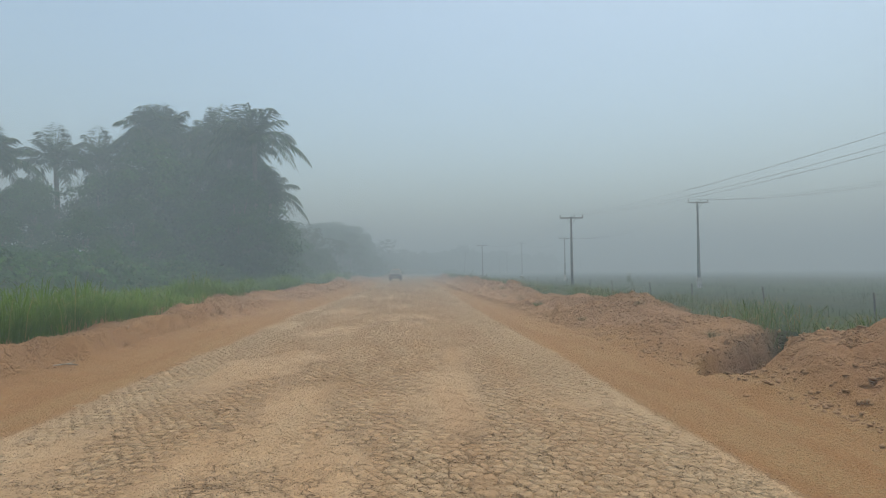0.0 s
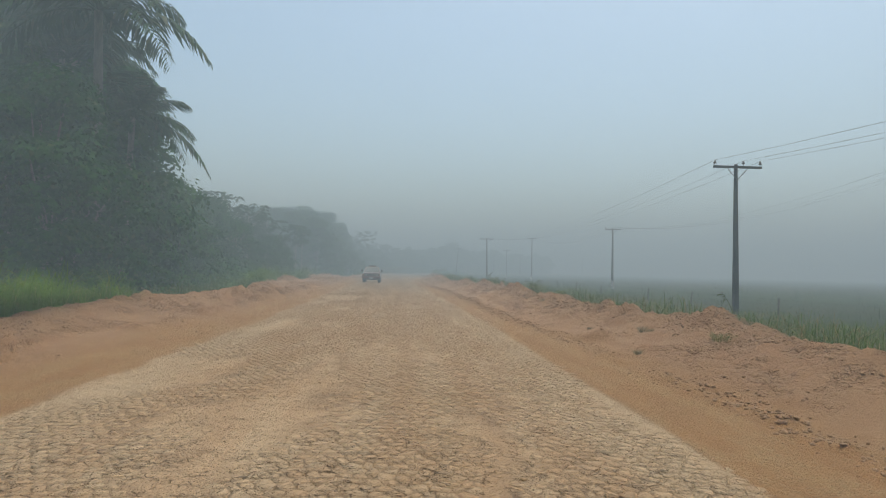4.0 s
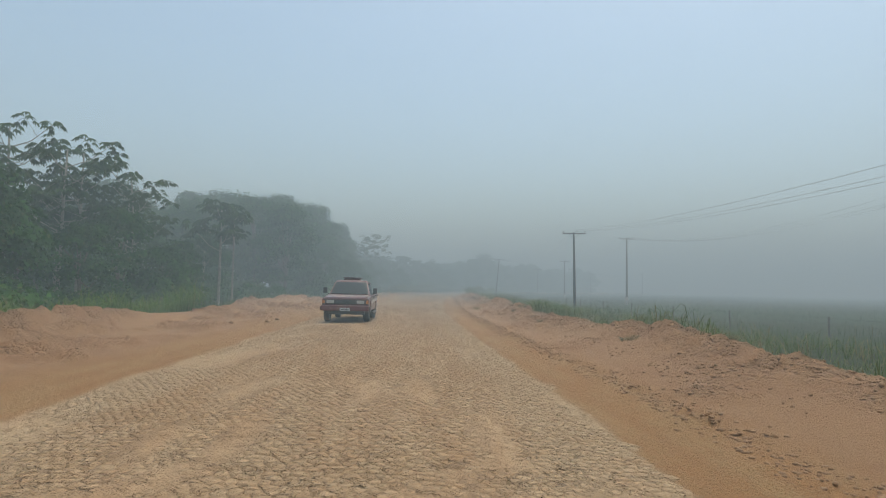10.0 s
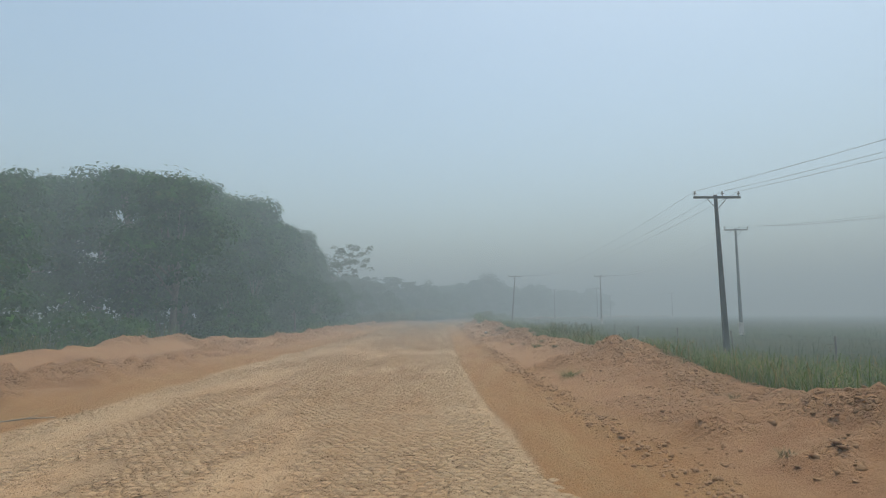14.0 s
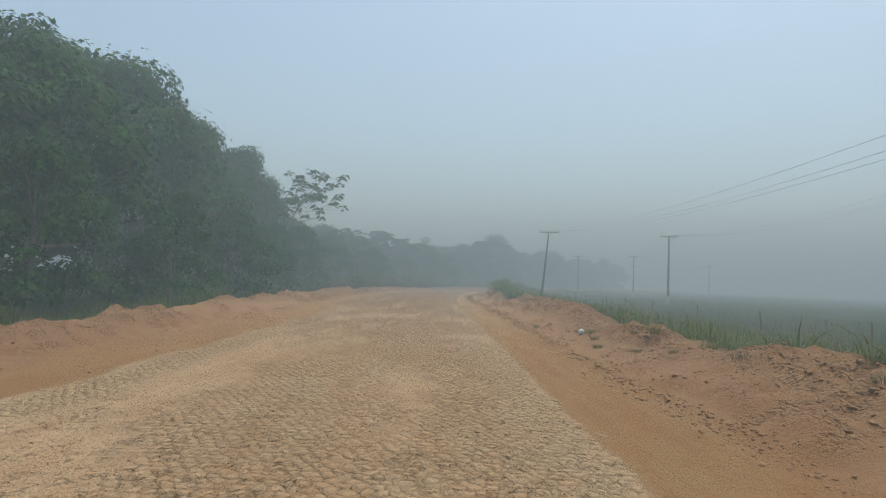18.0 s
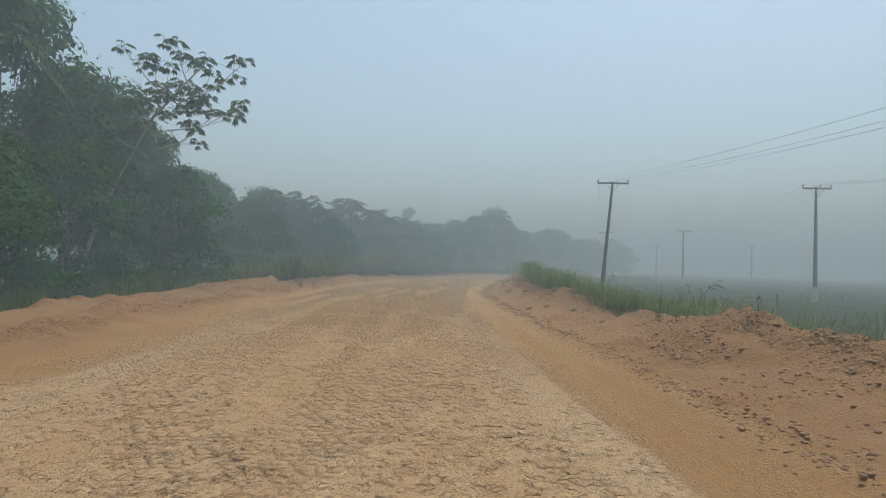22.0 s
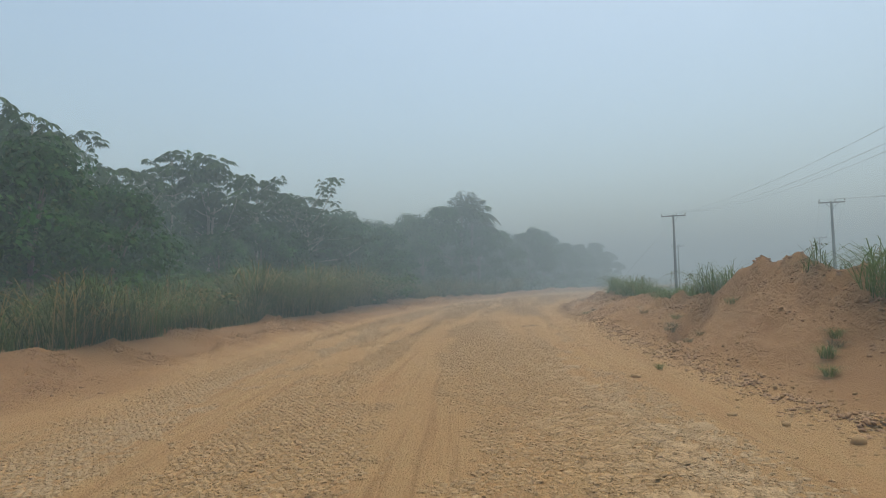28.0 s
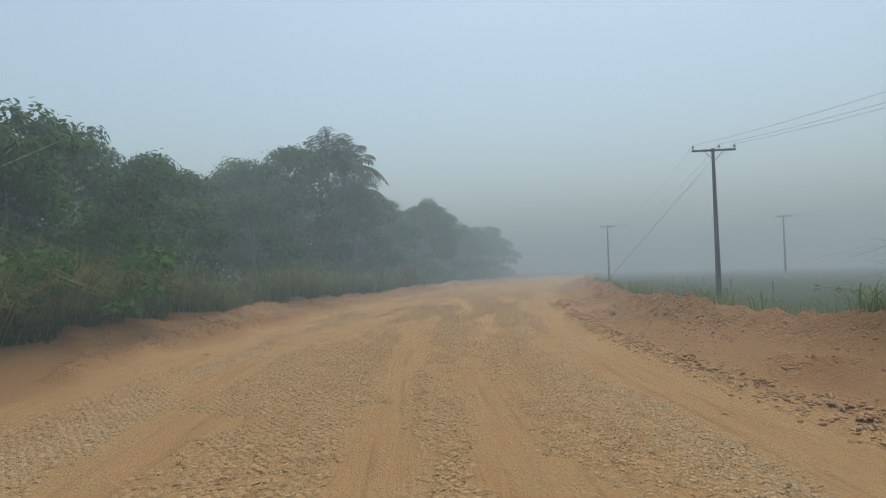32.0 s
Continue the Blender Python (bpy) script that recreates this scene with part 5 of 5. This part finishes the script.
def wheel(parent, x, y, r, side):
    bm = bmesh.new()
    m = Matrix.Translation((x, y, r)) @ Matrix.Rotation(math.pi / 2, 4, "Y")
    prof = [(r * 0.62, -0.11), (r * 0.93, -0.115), (r, -0.075), (r, 0.075), (r * 0.93, 0.115), (r * 0.62, 0.11)]
    rings = []
    for k in range(28):
        a = 2 * math.pi * k / 28
        rings.append([bm.verts.new(m @ Vector((q * math.cos(a), q * math.sin(a), w))) for q, w in prof])
    for k in range(28):
        a, b = rings[k], rings[(k + 1) % 28]
        for j in range(len(prof) - 1):
            bm.faces.new((a[j], b[j], b[j + 1], a[j + 1]))
    w = part("wheel", bm, RUBBER, parent, "dusty black tyre", True)
    rim = bmesh.new()
    hub = [(r * 0.63, 0.07), (r * 0.55, 0.085), (r * 0.5, 0.03), (r * 0.25, 0.035), (r * 0.2, 0.09), (0.001, 0.095)]
    rings = []
    for k in range(24):
        a = 2 * math.pi * k / 24
        dip = 0.025 * (1 if (k // 2) % 2 else -1)
        rings.append([rim.verts.new(m @ Vector((q * math.cos(a), q * math.sin(a), side * (h + (dip if 0.22 * r < q < 0.52 * r else 0))))) for q, h in hub])
    for k in range(24):
        a, b = rings[k], rings[(k + 1) % 24]
        for j in range(len(hub) - 1):
            rim.faces.new((a[j], b[j], b[j + 1], a[j + 1]))
    part("rim", rim, RIM, w, "pale dusty wheel rim")


def pickup():
    """A double-cab pickup, its nose at y = 0 and pointing to -y."""
    t = thing("pickup_truck", "dark red double-cab pickup with silver side stripe on the dirt road", "pickup truck")
    L, W, F, R, wr = 5.15, 0.93, 0.86, 4.05, 0.365
    sill, belt = 0.48, 1.10
    low = [(0.10, 0.62), (0.12, sill)] + arch(F, 0.43, sill) + [(F + 0.45, sill - 0.04), (R - 0.45, sill - 0.04)] + arch(R, 0.43, sill) + [(L - 0.1, sill + 0.05), (L, 0.62), (L, belt), (3.32, belt), (1.55, belt), (1.45, 1.07), (0.14, 0.985), (0.08, 0.93)]
    part("body", slab(low, -W, W, 0.045), RED, t)
    bed = box(1.56, 1.68, 0.02, (0, 4.22, 1.104))
    part("load_bed", bed, BLACK, t, "dark open load bed")
    for s in (-1, 1):
        part("bed_rail", box(0.09, 1.72, 0.06, (s * 0.85, 4.23, 1.12), 0.02), RED, t)
        for yy in (3.75, 4.35, 4.95):
            part("tie_hook", box(0.05, 0.10, 0.045, (s * 0.955, yy, 1.06), 0.012), BLACK, t)
    part("tailgate", box(1.66, 0.06, 0.56, (0, 5.12, 0.86), 0.015), RED, t)
    # cab
    lo = [(-0.86, 1.50), (0.86, 1.50), (0.86, 3.34), (-0.86, 3.34)]
    hi = [(-0.69, 2.06), (0.69, 2.06), (0.71, 3.14), (-0.71, 3.14)]
    bm = bmesh.new()
    rings = [[bm.verts.new((x, y, z)) for x, y in ring] for ring, z in ((lo, 1.09), (hi, 1.66))]
    top = [bm.verts.new((x * 0.9, 2.06 + 0.10 + (y - 2.06) * 0.83, 1.715)) for x, y in hi]
    rings.append(top)
    for a, b in zip(rings, rings[1:]):
        for k in range(4):
            bm.faces.new((a[k], a[(k + 1) % 4], b[(k + 1) % 4], b[k]))
    bm.faces.new(top)
    bmesh.ops.bevel(bm, geom=[e for e in bm.edges if e.verts[0].co.z > 1.5 and e.verts[1].co.z > 1.5], offset=0.03, segments=2, affect="EDGES")
    part("cab", bm, RED, t, smooth=False)

    def on_front(u, v):
        return (u * (0.86 + (0.69 - 0.86) * v), 1.50 + 0.56 * v - 0.010, 1.09 + 0.57 * v)
    part("windscreen", panel([on_front(-0.93, 0.07), on_front(0.93, 0.07), on_front(0.92, 0.93), on_front(-0.92, 0.93)], 0.016), TINT_GLASS, t, "dark tinted windscreen")
    for s in (-1, 1):
        def on_side(y, v):
            return (s * (0.866 + (0.704 - 0.866) * v), y, 1.09 + 0.57 * v)
        for name, a, b, c, d in (("front_window", 1.78, 2.34, 2.34, 2.10), ("rear_window", 2.46, 3.02, 2.98, 2.46)):
            cs = [on_side(a, 0.06), on_side(b, 0.06), on_side(c, 0.86), on_side(d, 0.86)]
            glass = part(name, panel(cs if s > 0 else cs[::-1], 0.012), TINT_GLASS, t, "dark tinted side window")
            vs = [on_side(d, 0.82), on_side(c, 0.82), on_side(c, 0.95), on_side(d, 0.95)]
            part("rain_visor", panel([(x + s * 0.03, y, z) for x, y, z in (vs[::-1] if s > 0 else vs)][::-1], 0.01), BLACK, t, "smoked rain visor")
        for y0 in (1.72, 2.40, 3.10):
            part("door_gap", box(0.006, 0.014, 0.58, (s * (W + 0.001), y0, 0.80)), BLACK, t)
        for yy in (2.22, 2.92):
            part("door_handle", box(0.04, 0.16, 0.045, (s * (W + 0.012), yy, 1.0), 0.012), BLACK, t)
        part("mirror_arm", tube_mesh("mirror_arm", [tube([(s * 0.90, 1.72, 1.10), (s * 1.02, 1.70, 1.20)], [0.02, 0.018], 6)], BLACK), None, t)
        part("door_mirror", box(0.17, 0.09, 0.24, (s * 1.06, 1.69, 1.27), 0.03), BLACK, t, "black door mirror")
        # stripes along the flank
        part("stripe", panel([(s * (W + 0.004), y, z) for y, z in (((1.02, 0.80), (5.05, 0.80), (5.05, 0.97), (1.35, 0.97)) if s > 0 else ((1.35, 0.97), (5.05, 0.97), (5.05, 0.80), (1.02, 0.80)))], 0.004), GREY_BAND, t, "dark grey flank stripe")
        part("stripe", panel([(s * (W + 0.007), y, z) for y, z in ((1.5, 0.74), (5.05, 0.84), (5.05, 0.94), (1.9, 0.90))][::s], 0.004), SILVER, t, "silver flank stripe")
        part("side_step", tube_mesh("side_step", [tube([(s * 0.98, 1.40, 0.36), (s * 0.98, 3.50, 0.36)], [0.045, 0.045], 10)], BLACK), None, t)
        part("mud_flap", box(0.24, 0.02, 0.34, (s * 0.80, R + 0.50, 0.36), 0.005), BLACK, t)
        part("headlight", box(0.30, 0.06, 0.135, (s * 0.60, 0.075, 0.825), 0.02), LAMP_GLASS, t, "rectangular glass headlight")
        part("indicator", box(0.10, 0.16, 0.14, (s * 0.868, 0.13, 0.825), 0.015), AMBER, t, "amber corner indicator")
        wheel(t, s * 0.80, F, wr, s)
        wheel(t, s * 0.80, R, wr, s)
        part("wiper", tube_mesh("wiper", [tube([(s * 0.12 - 0.10, 1.50, 1.105), (s * 0.12 + 0.38, 1.545, 1.155)], [0.012, 0.008], 5)], BLACK), None, t)
    # nose
    grille = part("grille", box(0.86, 0.05, 0.17, (0, 0.085, 0.825), 0.01), BLACK, t, "black slatted grille")
    for k in range(4):
        part("slat", box(0.84, 0.022, 0.018, (0, 0.055, 0.765 + 0.04 * k), 0.004), BLACK, grille)
    part("lamp_surround", box(1.78, 0.05, 0.185, (0, 0.098, 0.825), 0.01), BLACK, t, "black band round the lamps")
    part("bonnet_lip", box(1.80, 0.10, 0.055, (0, 0.11, 0.935), 0.02), RED, t)
    part("bonnet", slab([(0.14, 0.965), (1.52, 1.065), (1.52, 1.105), (0.75, 1.085), (0.20, 1.02), (0.12, 0.99)], -0.82, 0.82, 0.05), RED, t)
    part("air_slot", box(0.72, 0.02, 0.018, (0, 0.085, 0.70), 0.004), BLACK, t)
    part("bumper", box(1.92, 0.20, 0.22, (0, 0.05, 0.575), 0.045), RED_DULL, t, "dull red front bumper")
    part("bumper_end", box(0.10, 0.22, 0.16, (-0.95, 0.09, 0.565), 0.03), BLACK, t)
    part("bumper_end", box(0.10, 0.22, 0.16, (0.95, 0.09, 0.565), 0.03), BLACK, t)
    plate = part("number_plate", box(0.40, 0.015, 0.13, (0.0, -0.06, 0.525), 0.006), PLATE, t, "grey number plate with dark bars")
    for k in range(6):
        part("bar", box(0.032, 0.006, 0.06, (-0.13 + 0.052 * k, -0.071, 0.518)), BLACK, plate)
    part("underbody", box(1.5, 4.6, 0.18, (0, 2.6, 0.40), 0.03), BLACK, t)
    vent = part("roof_vent", slab([(2.30, 1.70), (2.28, 1.76), (2.36, 1.80), (2.86, 1.78), (2.90, 1.70)], -0.36, 0.36, 0.03), RED, t)
    part("vent_lid", box(0.78, 0.60, 0.025, (0, 2.58, 1.815), 0.01, Matrix.Rotation(-0.05, 4, "X")), RED, vent)
    return t


truck = pickup()
truck.matrix_basis = Matrix.Translation((-1.47, 93.4, ground_z(-1.28, 95.6))) @ Matrix.Rotation(0.055, 4, "Z") @ Matrix.Rotation(0.004, 4, "Y")

# ---- clods, stones and rubble ----
def rock_shape(seed, flat=0.7):
    rng2 = np.random.default_rng(seed)
    bm = bmesh.new()
    bmesh.ops.create_icosphere(bm, subdivisions=1, radius=1.0)
    v = np.array([q.co[:] for q in bm.verts])
    f = np.array([[q.index for q in face.verts] for face in bm.faces])
    bm.free()
    cut = unit(rng2.normal(size=(7, 3)))
    for c in cut:
        over = np.clip(v @ c - 0.62, 0, None)
        v = v - over[:, None] * c * 0.9
    v = v * (1 + 0.24 * rng2.normal(size=(len(v), 1))) * np.array([1.0, 0.75 + 0.3 * rng2.random(), flat])
    return v, f


ROCKS = [rock_shape(s, 0.42 + 0.25 * (s % 3) / 2) for s in range(10)]


def rubble(name, label, rng, x, y, size, mat, seat=0.12):
    clear = np.ones(len(x), bool)
    for hx, hy, r, h in HOLES:
        clear &= (x - hx) ** 2 + (y - hy) ** 2 > (1.25 * r) ** 2
    x, y, size = x[clear], y[clear], size[clear]
    z = land(x, y)
    vs, fs, o = [], [], 0
    for k in range(len(x)):
        v, f = ROCKS[int(rng.integers(len(ROCKS)))]
        a = rng.random() * 6.283
        c, s = math.cos(a), math.sin(a)
        w = v * size[k]
        vs.append(np.stack([x[k] + c * w[:, 0] - s * w[:, 1], y[k] + s * w[:, 0] + c * w[:, 1], z[k] + seat * size[k] + w[:, 2]], 1))
        fs.append(f + o)
        o += len(v)
    return tagged(new(name, mesh_from(name, np.concatenate(vs), np.concatenate(fs), [mat])), label, "rubble", kind="stuff")


def along(rng, n, y0, y1, side, mean, spread):
    y = y0 + (y1 - y0) * rng.random(n)
    toe = np.interp(y, TOE_R_Y, TOE_R) if side > 0 else np.interp(y, TOE_L_Y, TOE_L)
    d = side * (toe + mean + spread * rng.normal(size=n))
    x = line_x(y) + d / np.cos(np.interp(y, _yy, _hh))
    dug = churned(d - np.interp(y, TOE_R_Y, TOE_R), -d - np.interp(y, TOE_L_Y, TOE_L), x, y) if mean > 0.5 else 1.3
    keep = fbm(y / 1.1, d / 0.8, 2, 55) + 0.25 * rng.random(n) + 0.30 * dug > 0.80
    return x[keep], y[keep]


rg = np.random.default_rng(77)
x, y = along(rg, 26000, 2, 236, 1, 0.15, 0.16)
rubble("toe_rubble", "row of small earth clods along the foot of the bank", rg, x, y, 0.010 + 0.040 * rg.random(len(x)) ** 2.0 + 0.008 * (y > 160), CLOD, 0.05)
x, y = along(rg, 62000, 2, 236, 1, 2.0, 1.0)
rubble("bank_rubble", "loose red earth clods strewn over the spoil bank", rg, x, y, 0.012 + 0.046 * rg.random(len(x)) ** 2.2, CLOD, 0.05)
x, y = along(rg, 3000, 2, 236, 1, 2.2, 0.8)
rubble("bank_blocks", "half-buried angular blocks of dug red earth on the bank", rg, x, y, 0.03 + 0.06 * rg.random(len(x)) ** 2.4, CLOD, -0.30)
x, y = along(rg, 20000, 4, 236, -1, 0.6, 1.6)
rubble("left_rubble", "loose red earth clods on the low bank by the forest", rg, x, y, 0.012 + 0.04 * rg.random(len(x)) ** 2.4, CLOD)
x, y = along(rg, 6500, 176, 226, 1, 0.12, 0.30)
rubble("stone_rubble", "pale broken stones at the foot of the big spoil heap", rg, x, y, 0.012 + 0.036 * rg.random(len(x)) ** 2.4, STONE, 0.05)
n = 2600
y = 2 + 230 * rg.random(n)
d = -5 + 9.2 * rg.random(n)
x = line_x(y) + d / np.cos(np.interp(y, _yy, _hh))
rubble("road_grit", "small pale stones lying loose on the road", rg, x, y, 0.008 + 0.020 * rg.random(n) ** 2.5, STONE)


def single_rock(name, label, category, x, y, size, mat, shape, turn, group=""):
    v, f = ROCKS[shape % len(ROCKS)]
    ob = new(name, mesh_from(name, v * size, f, [mat]))
    ob.matrix_basis = Matrix.Translation((x, y, ground_z(x, y) + 0.22 * size)) @ Matrix.Rotation(turn, 4, "Z")
    return tagged(ob, label, category, group)


for k, (x, y, s) in enumerate([(-4.6, 93.6, 0.16), (-4.7, 95.2, 0.15), (-5.6, 92.4, 0.12), (4.38, 96.1, 0.11), (4.24, 94.4, 0.09), (4.3, 190.6, 0.09), (4.5, 190.0, 0.08), (4.9, 189.8, 0.10), (4.2, 191.4, 0.07), (4.0, 192.0, 0.07), (4.1, 194.6, 0.10), (5.3, 188.9, 0.10), (5.6, 188.4, 0.09), (5.0, 190.6, 0.07)]):
    single_rock("stone", "lump of pale earth-stained stone at the foot of the bank", "stone", x, y, s, STONE if k > 4 else CLOD, k, k * 1.3, "roadside stones")
for k in range(150):
    yk = 6 + 225 * rg.random()
    side = 1 if rg.random() < 0.7 else -1
    toe = float(np.interp(yk, TOE_R_Y, TOE_R)) + 0.2 + 2.6 * rg.random() if side > 0 else -float(np.interp(yk, TOE_L_Y, TOE_L)) - 1.5 * rg.random()
    single_rock("earth_clod", "hard lump of red earth on the spoil bank", "earth clod", off_road(toe, yk), yk, 0.028 + 0.045 * rg.random() ** 2, CLOD, k, rg.random() * 6, "earth clods")

# ---- tufts, weeds and litter ----
def tuft_mesh(name, rng, n, height, width, spread, mat, lean=0.8, thick=1.0):
    a = rng.random(n) * 6.283
    q = spread * np.sqrt(rng.random(n))
    base = np.stack([q * np.cos(a), q * np.sin(a), 0 * a - 0.03], 1)
    a2 = a + rng.normal(size=n) * 0.7
    out2 = np.stack([np.cos(a2), np.sin(a2), 0 * a], 1)
    side = np.stack([-np.sin(a2), np.cos(a2), 0 * a], 1) * (width * (0.6 + 0.6 * rng.random(n)))[:, None]
    h = height * (0.45 + 0.6 * rng.random(n))
    b = lean * h * (0.2 + rng.random(n))
    up = np.array([0, 0, 1.0])
    p1 = base + out2 * (0.2 * b)[:, None] + up * (0.5 * h)[:, None]
    p2 = base + out2 * (0.62 * b)[:, None] + up * (0.86 * h)[:, None]
    p3 = base + out2 * (1.15 * b)[:, None] + up * (h * (1 - 0.35 * b / (h + 1e-6)))[:, None]
    v = np.stack([base - side * 0.7, base + side * 0.7, p1 + side, p1 - side, p2 + side * 0.8, p2 - side * 0.8, p3 + side * 0.05, p3 - side * 0.05], 1).reshape(-1, 3)
    o = np.arange(n)[:, None] * 8
    f = np.concatenate([o + np.array([[0, 1, 2, 3]]), o + np.array([[3, 2, 4, 5]]), o + np.array([[5, 4, 6, 7]])], 1).reshape(-1, 4)
    return mesh_from(name, v, f, [mat])


DRY = material("dry_tuft_blade", leafy((0.10, 0.085, 0.045), (0.22, 0.19, 0.10), (0.30, 0.25, 0.15), 0.3))
REED = material("reed_blade", leafy((0.045, 0.075, 0.025), (0.13, 0.15, 0.05), (0.22, 0.18, 0.09), 0.3))
tr = np.random.default_rng(8)
small_tufts = [tuft_mesh("grass_tuft", tr, 80, 0.20, 0.0035, 0.13, DRY, 1.4) for _ in range(3)]
green_tufts = [tuft_mesh("grass_tuft", tr, 120, 0.26, 0.004, 0.20, GRASS_MIX, 1.5) for _ in range(3)]
flax = [tuft_mesh("broad_grass", tr, 120, 0.95, 0.012, 0.36, GRASS, 1.35) for _ in range(3)]
reeds = [tuft_mesh("reed_clump", tr, 170, 1.1, 0.006, 0.55, REED, 0.75) for _ in range(3)]


def put(name, mesh, label, category, x, y, s, group):
    ob = new(name, mesh)
    ob.matrix_basis = Matrix.Translation((x, y, ground_z(x, y))) @ Matrix.Rotation(tr.random() * 6.28, 4, "Z") @ Matrix.Scale(s, 4)
    return tagged(ob, label, category, group)


spots = [(4.1, 135.4), (4.6, 134.2), (5.0, 133.2), (4.4, 136.8), (5.3, 135.0), (5.6, 137.6), (5.2, 131.0), (5.6, 129.5), (6.2, 127.8), (4.35, 95.2), (5.3, 99.5), (4.9, 101.5), (5.2, 119.0), (5.0, 121.5), (5.6, 120.3), (4.7, 123.0), (6.0, 124.5), (9.6, 29.5), (10.2, 28.4), (10.6, 27.4), (9.9, 31.0), (4.6, 166.0), (5.2, 163.5), (4.2, 168.0), (5.0, 170.5), (4.9, 174.0), (7.0, 198.9), (7.3, 199.3), (7.7, 199.8), (6.8, 197.3), (7.5, 198.0)]
for k in range(70):
    yk = 8 + 220 * tr.random()
    spots.append((off_road(float(np.interp(yk, TOE_R_Y, TOE_R)) + 0.5 + 2.8 * tr.random(), yk), yk))
for k, (x, y) in enumerate(spots):
    put("grass_tuft", small_tufts[k % 3] if k % 4 else green_tufts[k % 3], "small dry grass tuft on the bare earth bank", "grass tuft", x, y, 0.5 + 0.5 * tr.random(), "grass tufts")
for x, y, s in [(7.0, 98.6, 0.75), (7.5, 99.6, 0.85), (8.0, 98.8, 0.9), (7.6, 101.2, 0.8), (8.4, 97.6, 0.9), (8.3, 101.2, 0.8), (6.0, 192.9, 0.20), (6.4, 193.4, 0.24), (6.9, 193.8, 0.2), (4.9, 195.4, 0.14), (11.4, 199.2, 0.8), (11.9, 198.2, 0.85), (12.6, 199.2, 0.8), (13.2, 197.0, 0.9), (12.2, 200.6, 0.8), (12.8, 195.2, 0.8)]:
    put("broad_grass", flax[int(tr.integers(3))], "clump of broad-bladed green grass on the spoil bank", "grass clump", x, y, s, "grass clumps")
for x, y, s in [(7.2, 126.6, 1.05), (7.9, 127.6, 1.2), (8.6, 126.4, 1.1), (8.1, 129.0, 1.0), (9.3, 127.8, 1.1)]:
    put("reed_clump", reeds[int(tr.integers(3))], "tall browning reed clump behind the earth bank", "reeds", x, y, s, "reed clumps")


def stalk(name, label, x, y, h, bow, heads=4):
    """A tall grass stalk bowed over under its seed heads."""
    z = ground_z(x, y)
    a = tr.random() * 6.28
    pts = [(x + bow * t * t * math.cos(a), y + bow * t * t * math.sin(a), z + h * (t - 0.30 * bow / h * t ** 3)) for t in np.linspace(0, 1, 9)]
    pieces = [tube(pts, [0.010 - 0.007 * t for t in np.linspace(0, 1, 9)], 5, False)]
    at = np.array([pts[-1 - (k % 3)] for k in range(heads * 3)]) + 0.03 * tr.normal(size=(heads * 3, 3))
    way = unit(tr.normal(size=(heads * 3, 3)) * 0.6 + np.array([math.cos(a), math.sin(a), -0.4]))
    v, f = leaf_quads(at, way, unit(tr.normal(size=(heads * 3, 3))), 0.10 + 0.10 * tr.random(heads * 3), 0.014 + 0 * at[:, 0])
    pieces.append((v.tolist(), f.tolist()))
    return tagged(new(name, tube_mesh(name, pieces, REED, False)), label, "grass stalk", "tall stalks")


for k in range(46):
    yk = 20 + 130 * tr.random() if k < 9 else 160 + 50 * tr.random()
    dk = float(np.interp(yk, TOE_R_Y, TOE_R)) + 3.2 + 2.6 * tr.random()
    stalk("grass_stalk", "tall bowed grass stalk with seed heads above the verge", off_road(dk, yk), yk, 0.8 + 0.5 * tr.random(), 0.25 + 0.6 * tr.random())
stalk("grass_stalk", "long dry stalk arching over the spoil bank", 10.4, 201.8, 1.7, 1.5, 6)
stalk("grass_stalk", "long dry stalk arching over the spoil bank", 17.6, 219.6, 1.6, 1.6, 6)

# a crumpled white plastic bag, and sticks lying about
bagv, bagf = rock_shape(99, 0.8)
bagv = bagv * (0.13 + 0.05 * np.random.default_rng(3).normal(size=(len(bagv), 1)))
WHITE = material("white_plastic_film", mottled((0.62, 0.63, 0.62), (0.78, 0.78, 0.77), 12, 0.01, rough=0.4))
bag = new("plastic_bag", mesh_from("plastic_bag", bagv, bagf, [WHITE]))
bag.matrix_basis = Matrix.Translation((4.45, 138.5, ground_z(4.45, 138.5) + 0.08))
tagged(bag, "crumpled white plastic bag lying on the earth bank", "plastic bag")
for x, y, ln, a in [(6.1, 69.6, 0.55, 0.1), (6.9, 70.8, 0.5, 0.2), (5.5, 205.3, 0.7, 0.0), (-6.6, 148.0, 0.7, 0.1), (4.6, 188.2, 0.6, 0.0), (0.5, 13.0, 0.35, 0.2), (-5.0, 184.6, 0.6, 1.0), (3.0, 176.0, 0.5, 2.4), (4.1, 176.8, 0.45, 0.3), (-4.4, 104.6, 0.8, 0.7)]:
    z = ground_z(x, y)
    c, s = math.cos(a) * ln / 2, math.sin(a) * ln / 2
    st = new("stick", tube_mesh("stick", [tube([(x - c, y - s, z + 0.02), (x, y + 0.04, z + 0.035), (x + c, y + s, z + 0.02)], [0.009, 0.011, 0.006], 6), tube([(x, y + 0.04, z + 0.035), (x + 0.35 * c, y + 0.16, z + 0.07)], [0.007, 0.004], 5, False)], BARK_PALE))
    tagged(st, "broken dry stick lying on the bare earth", "stick", "fallen sticks")
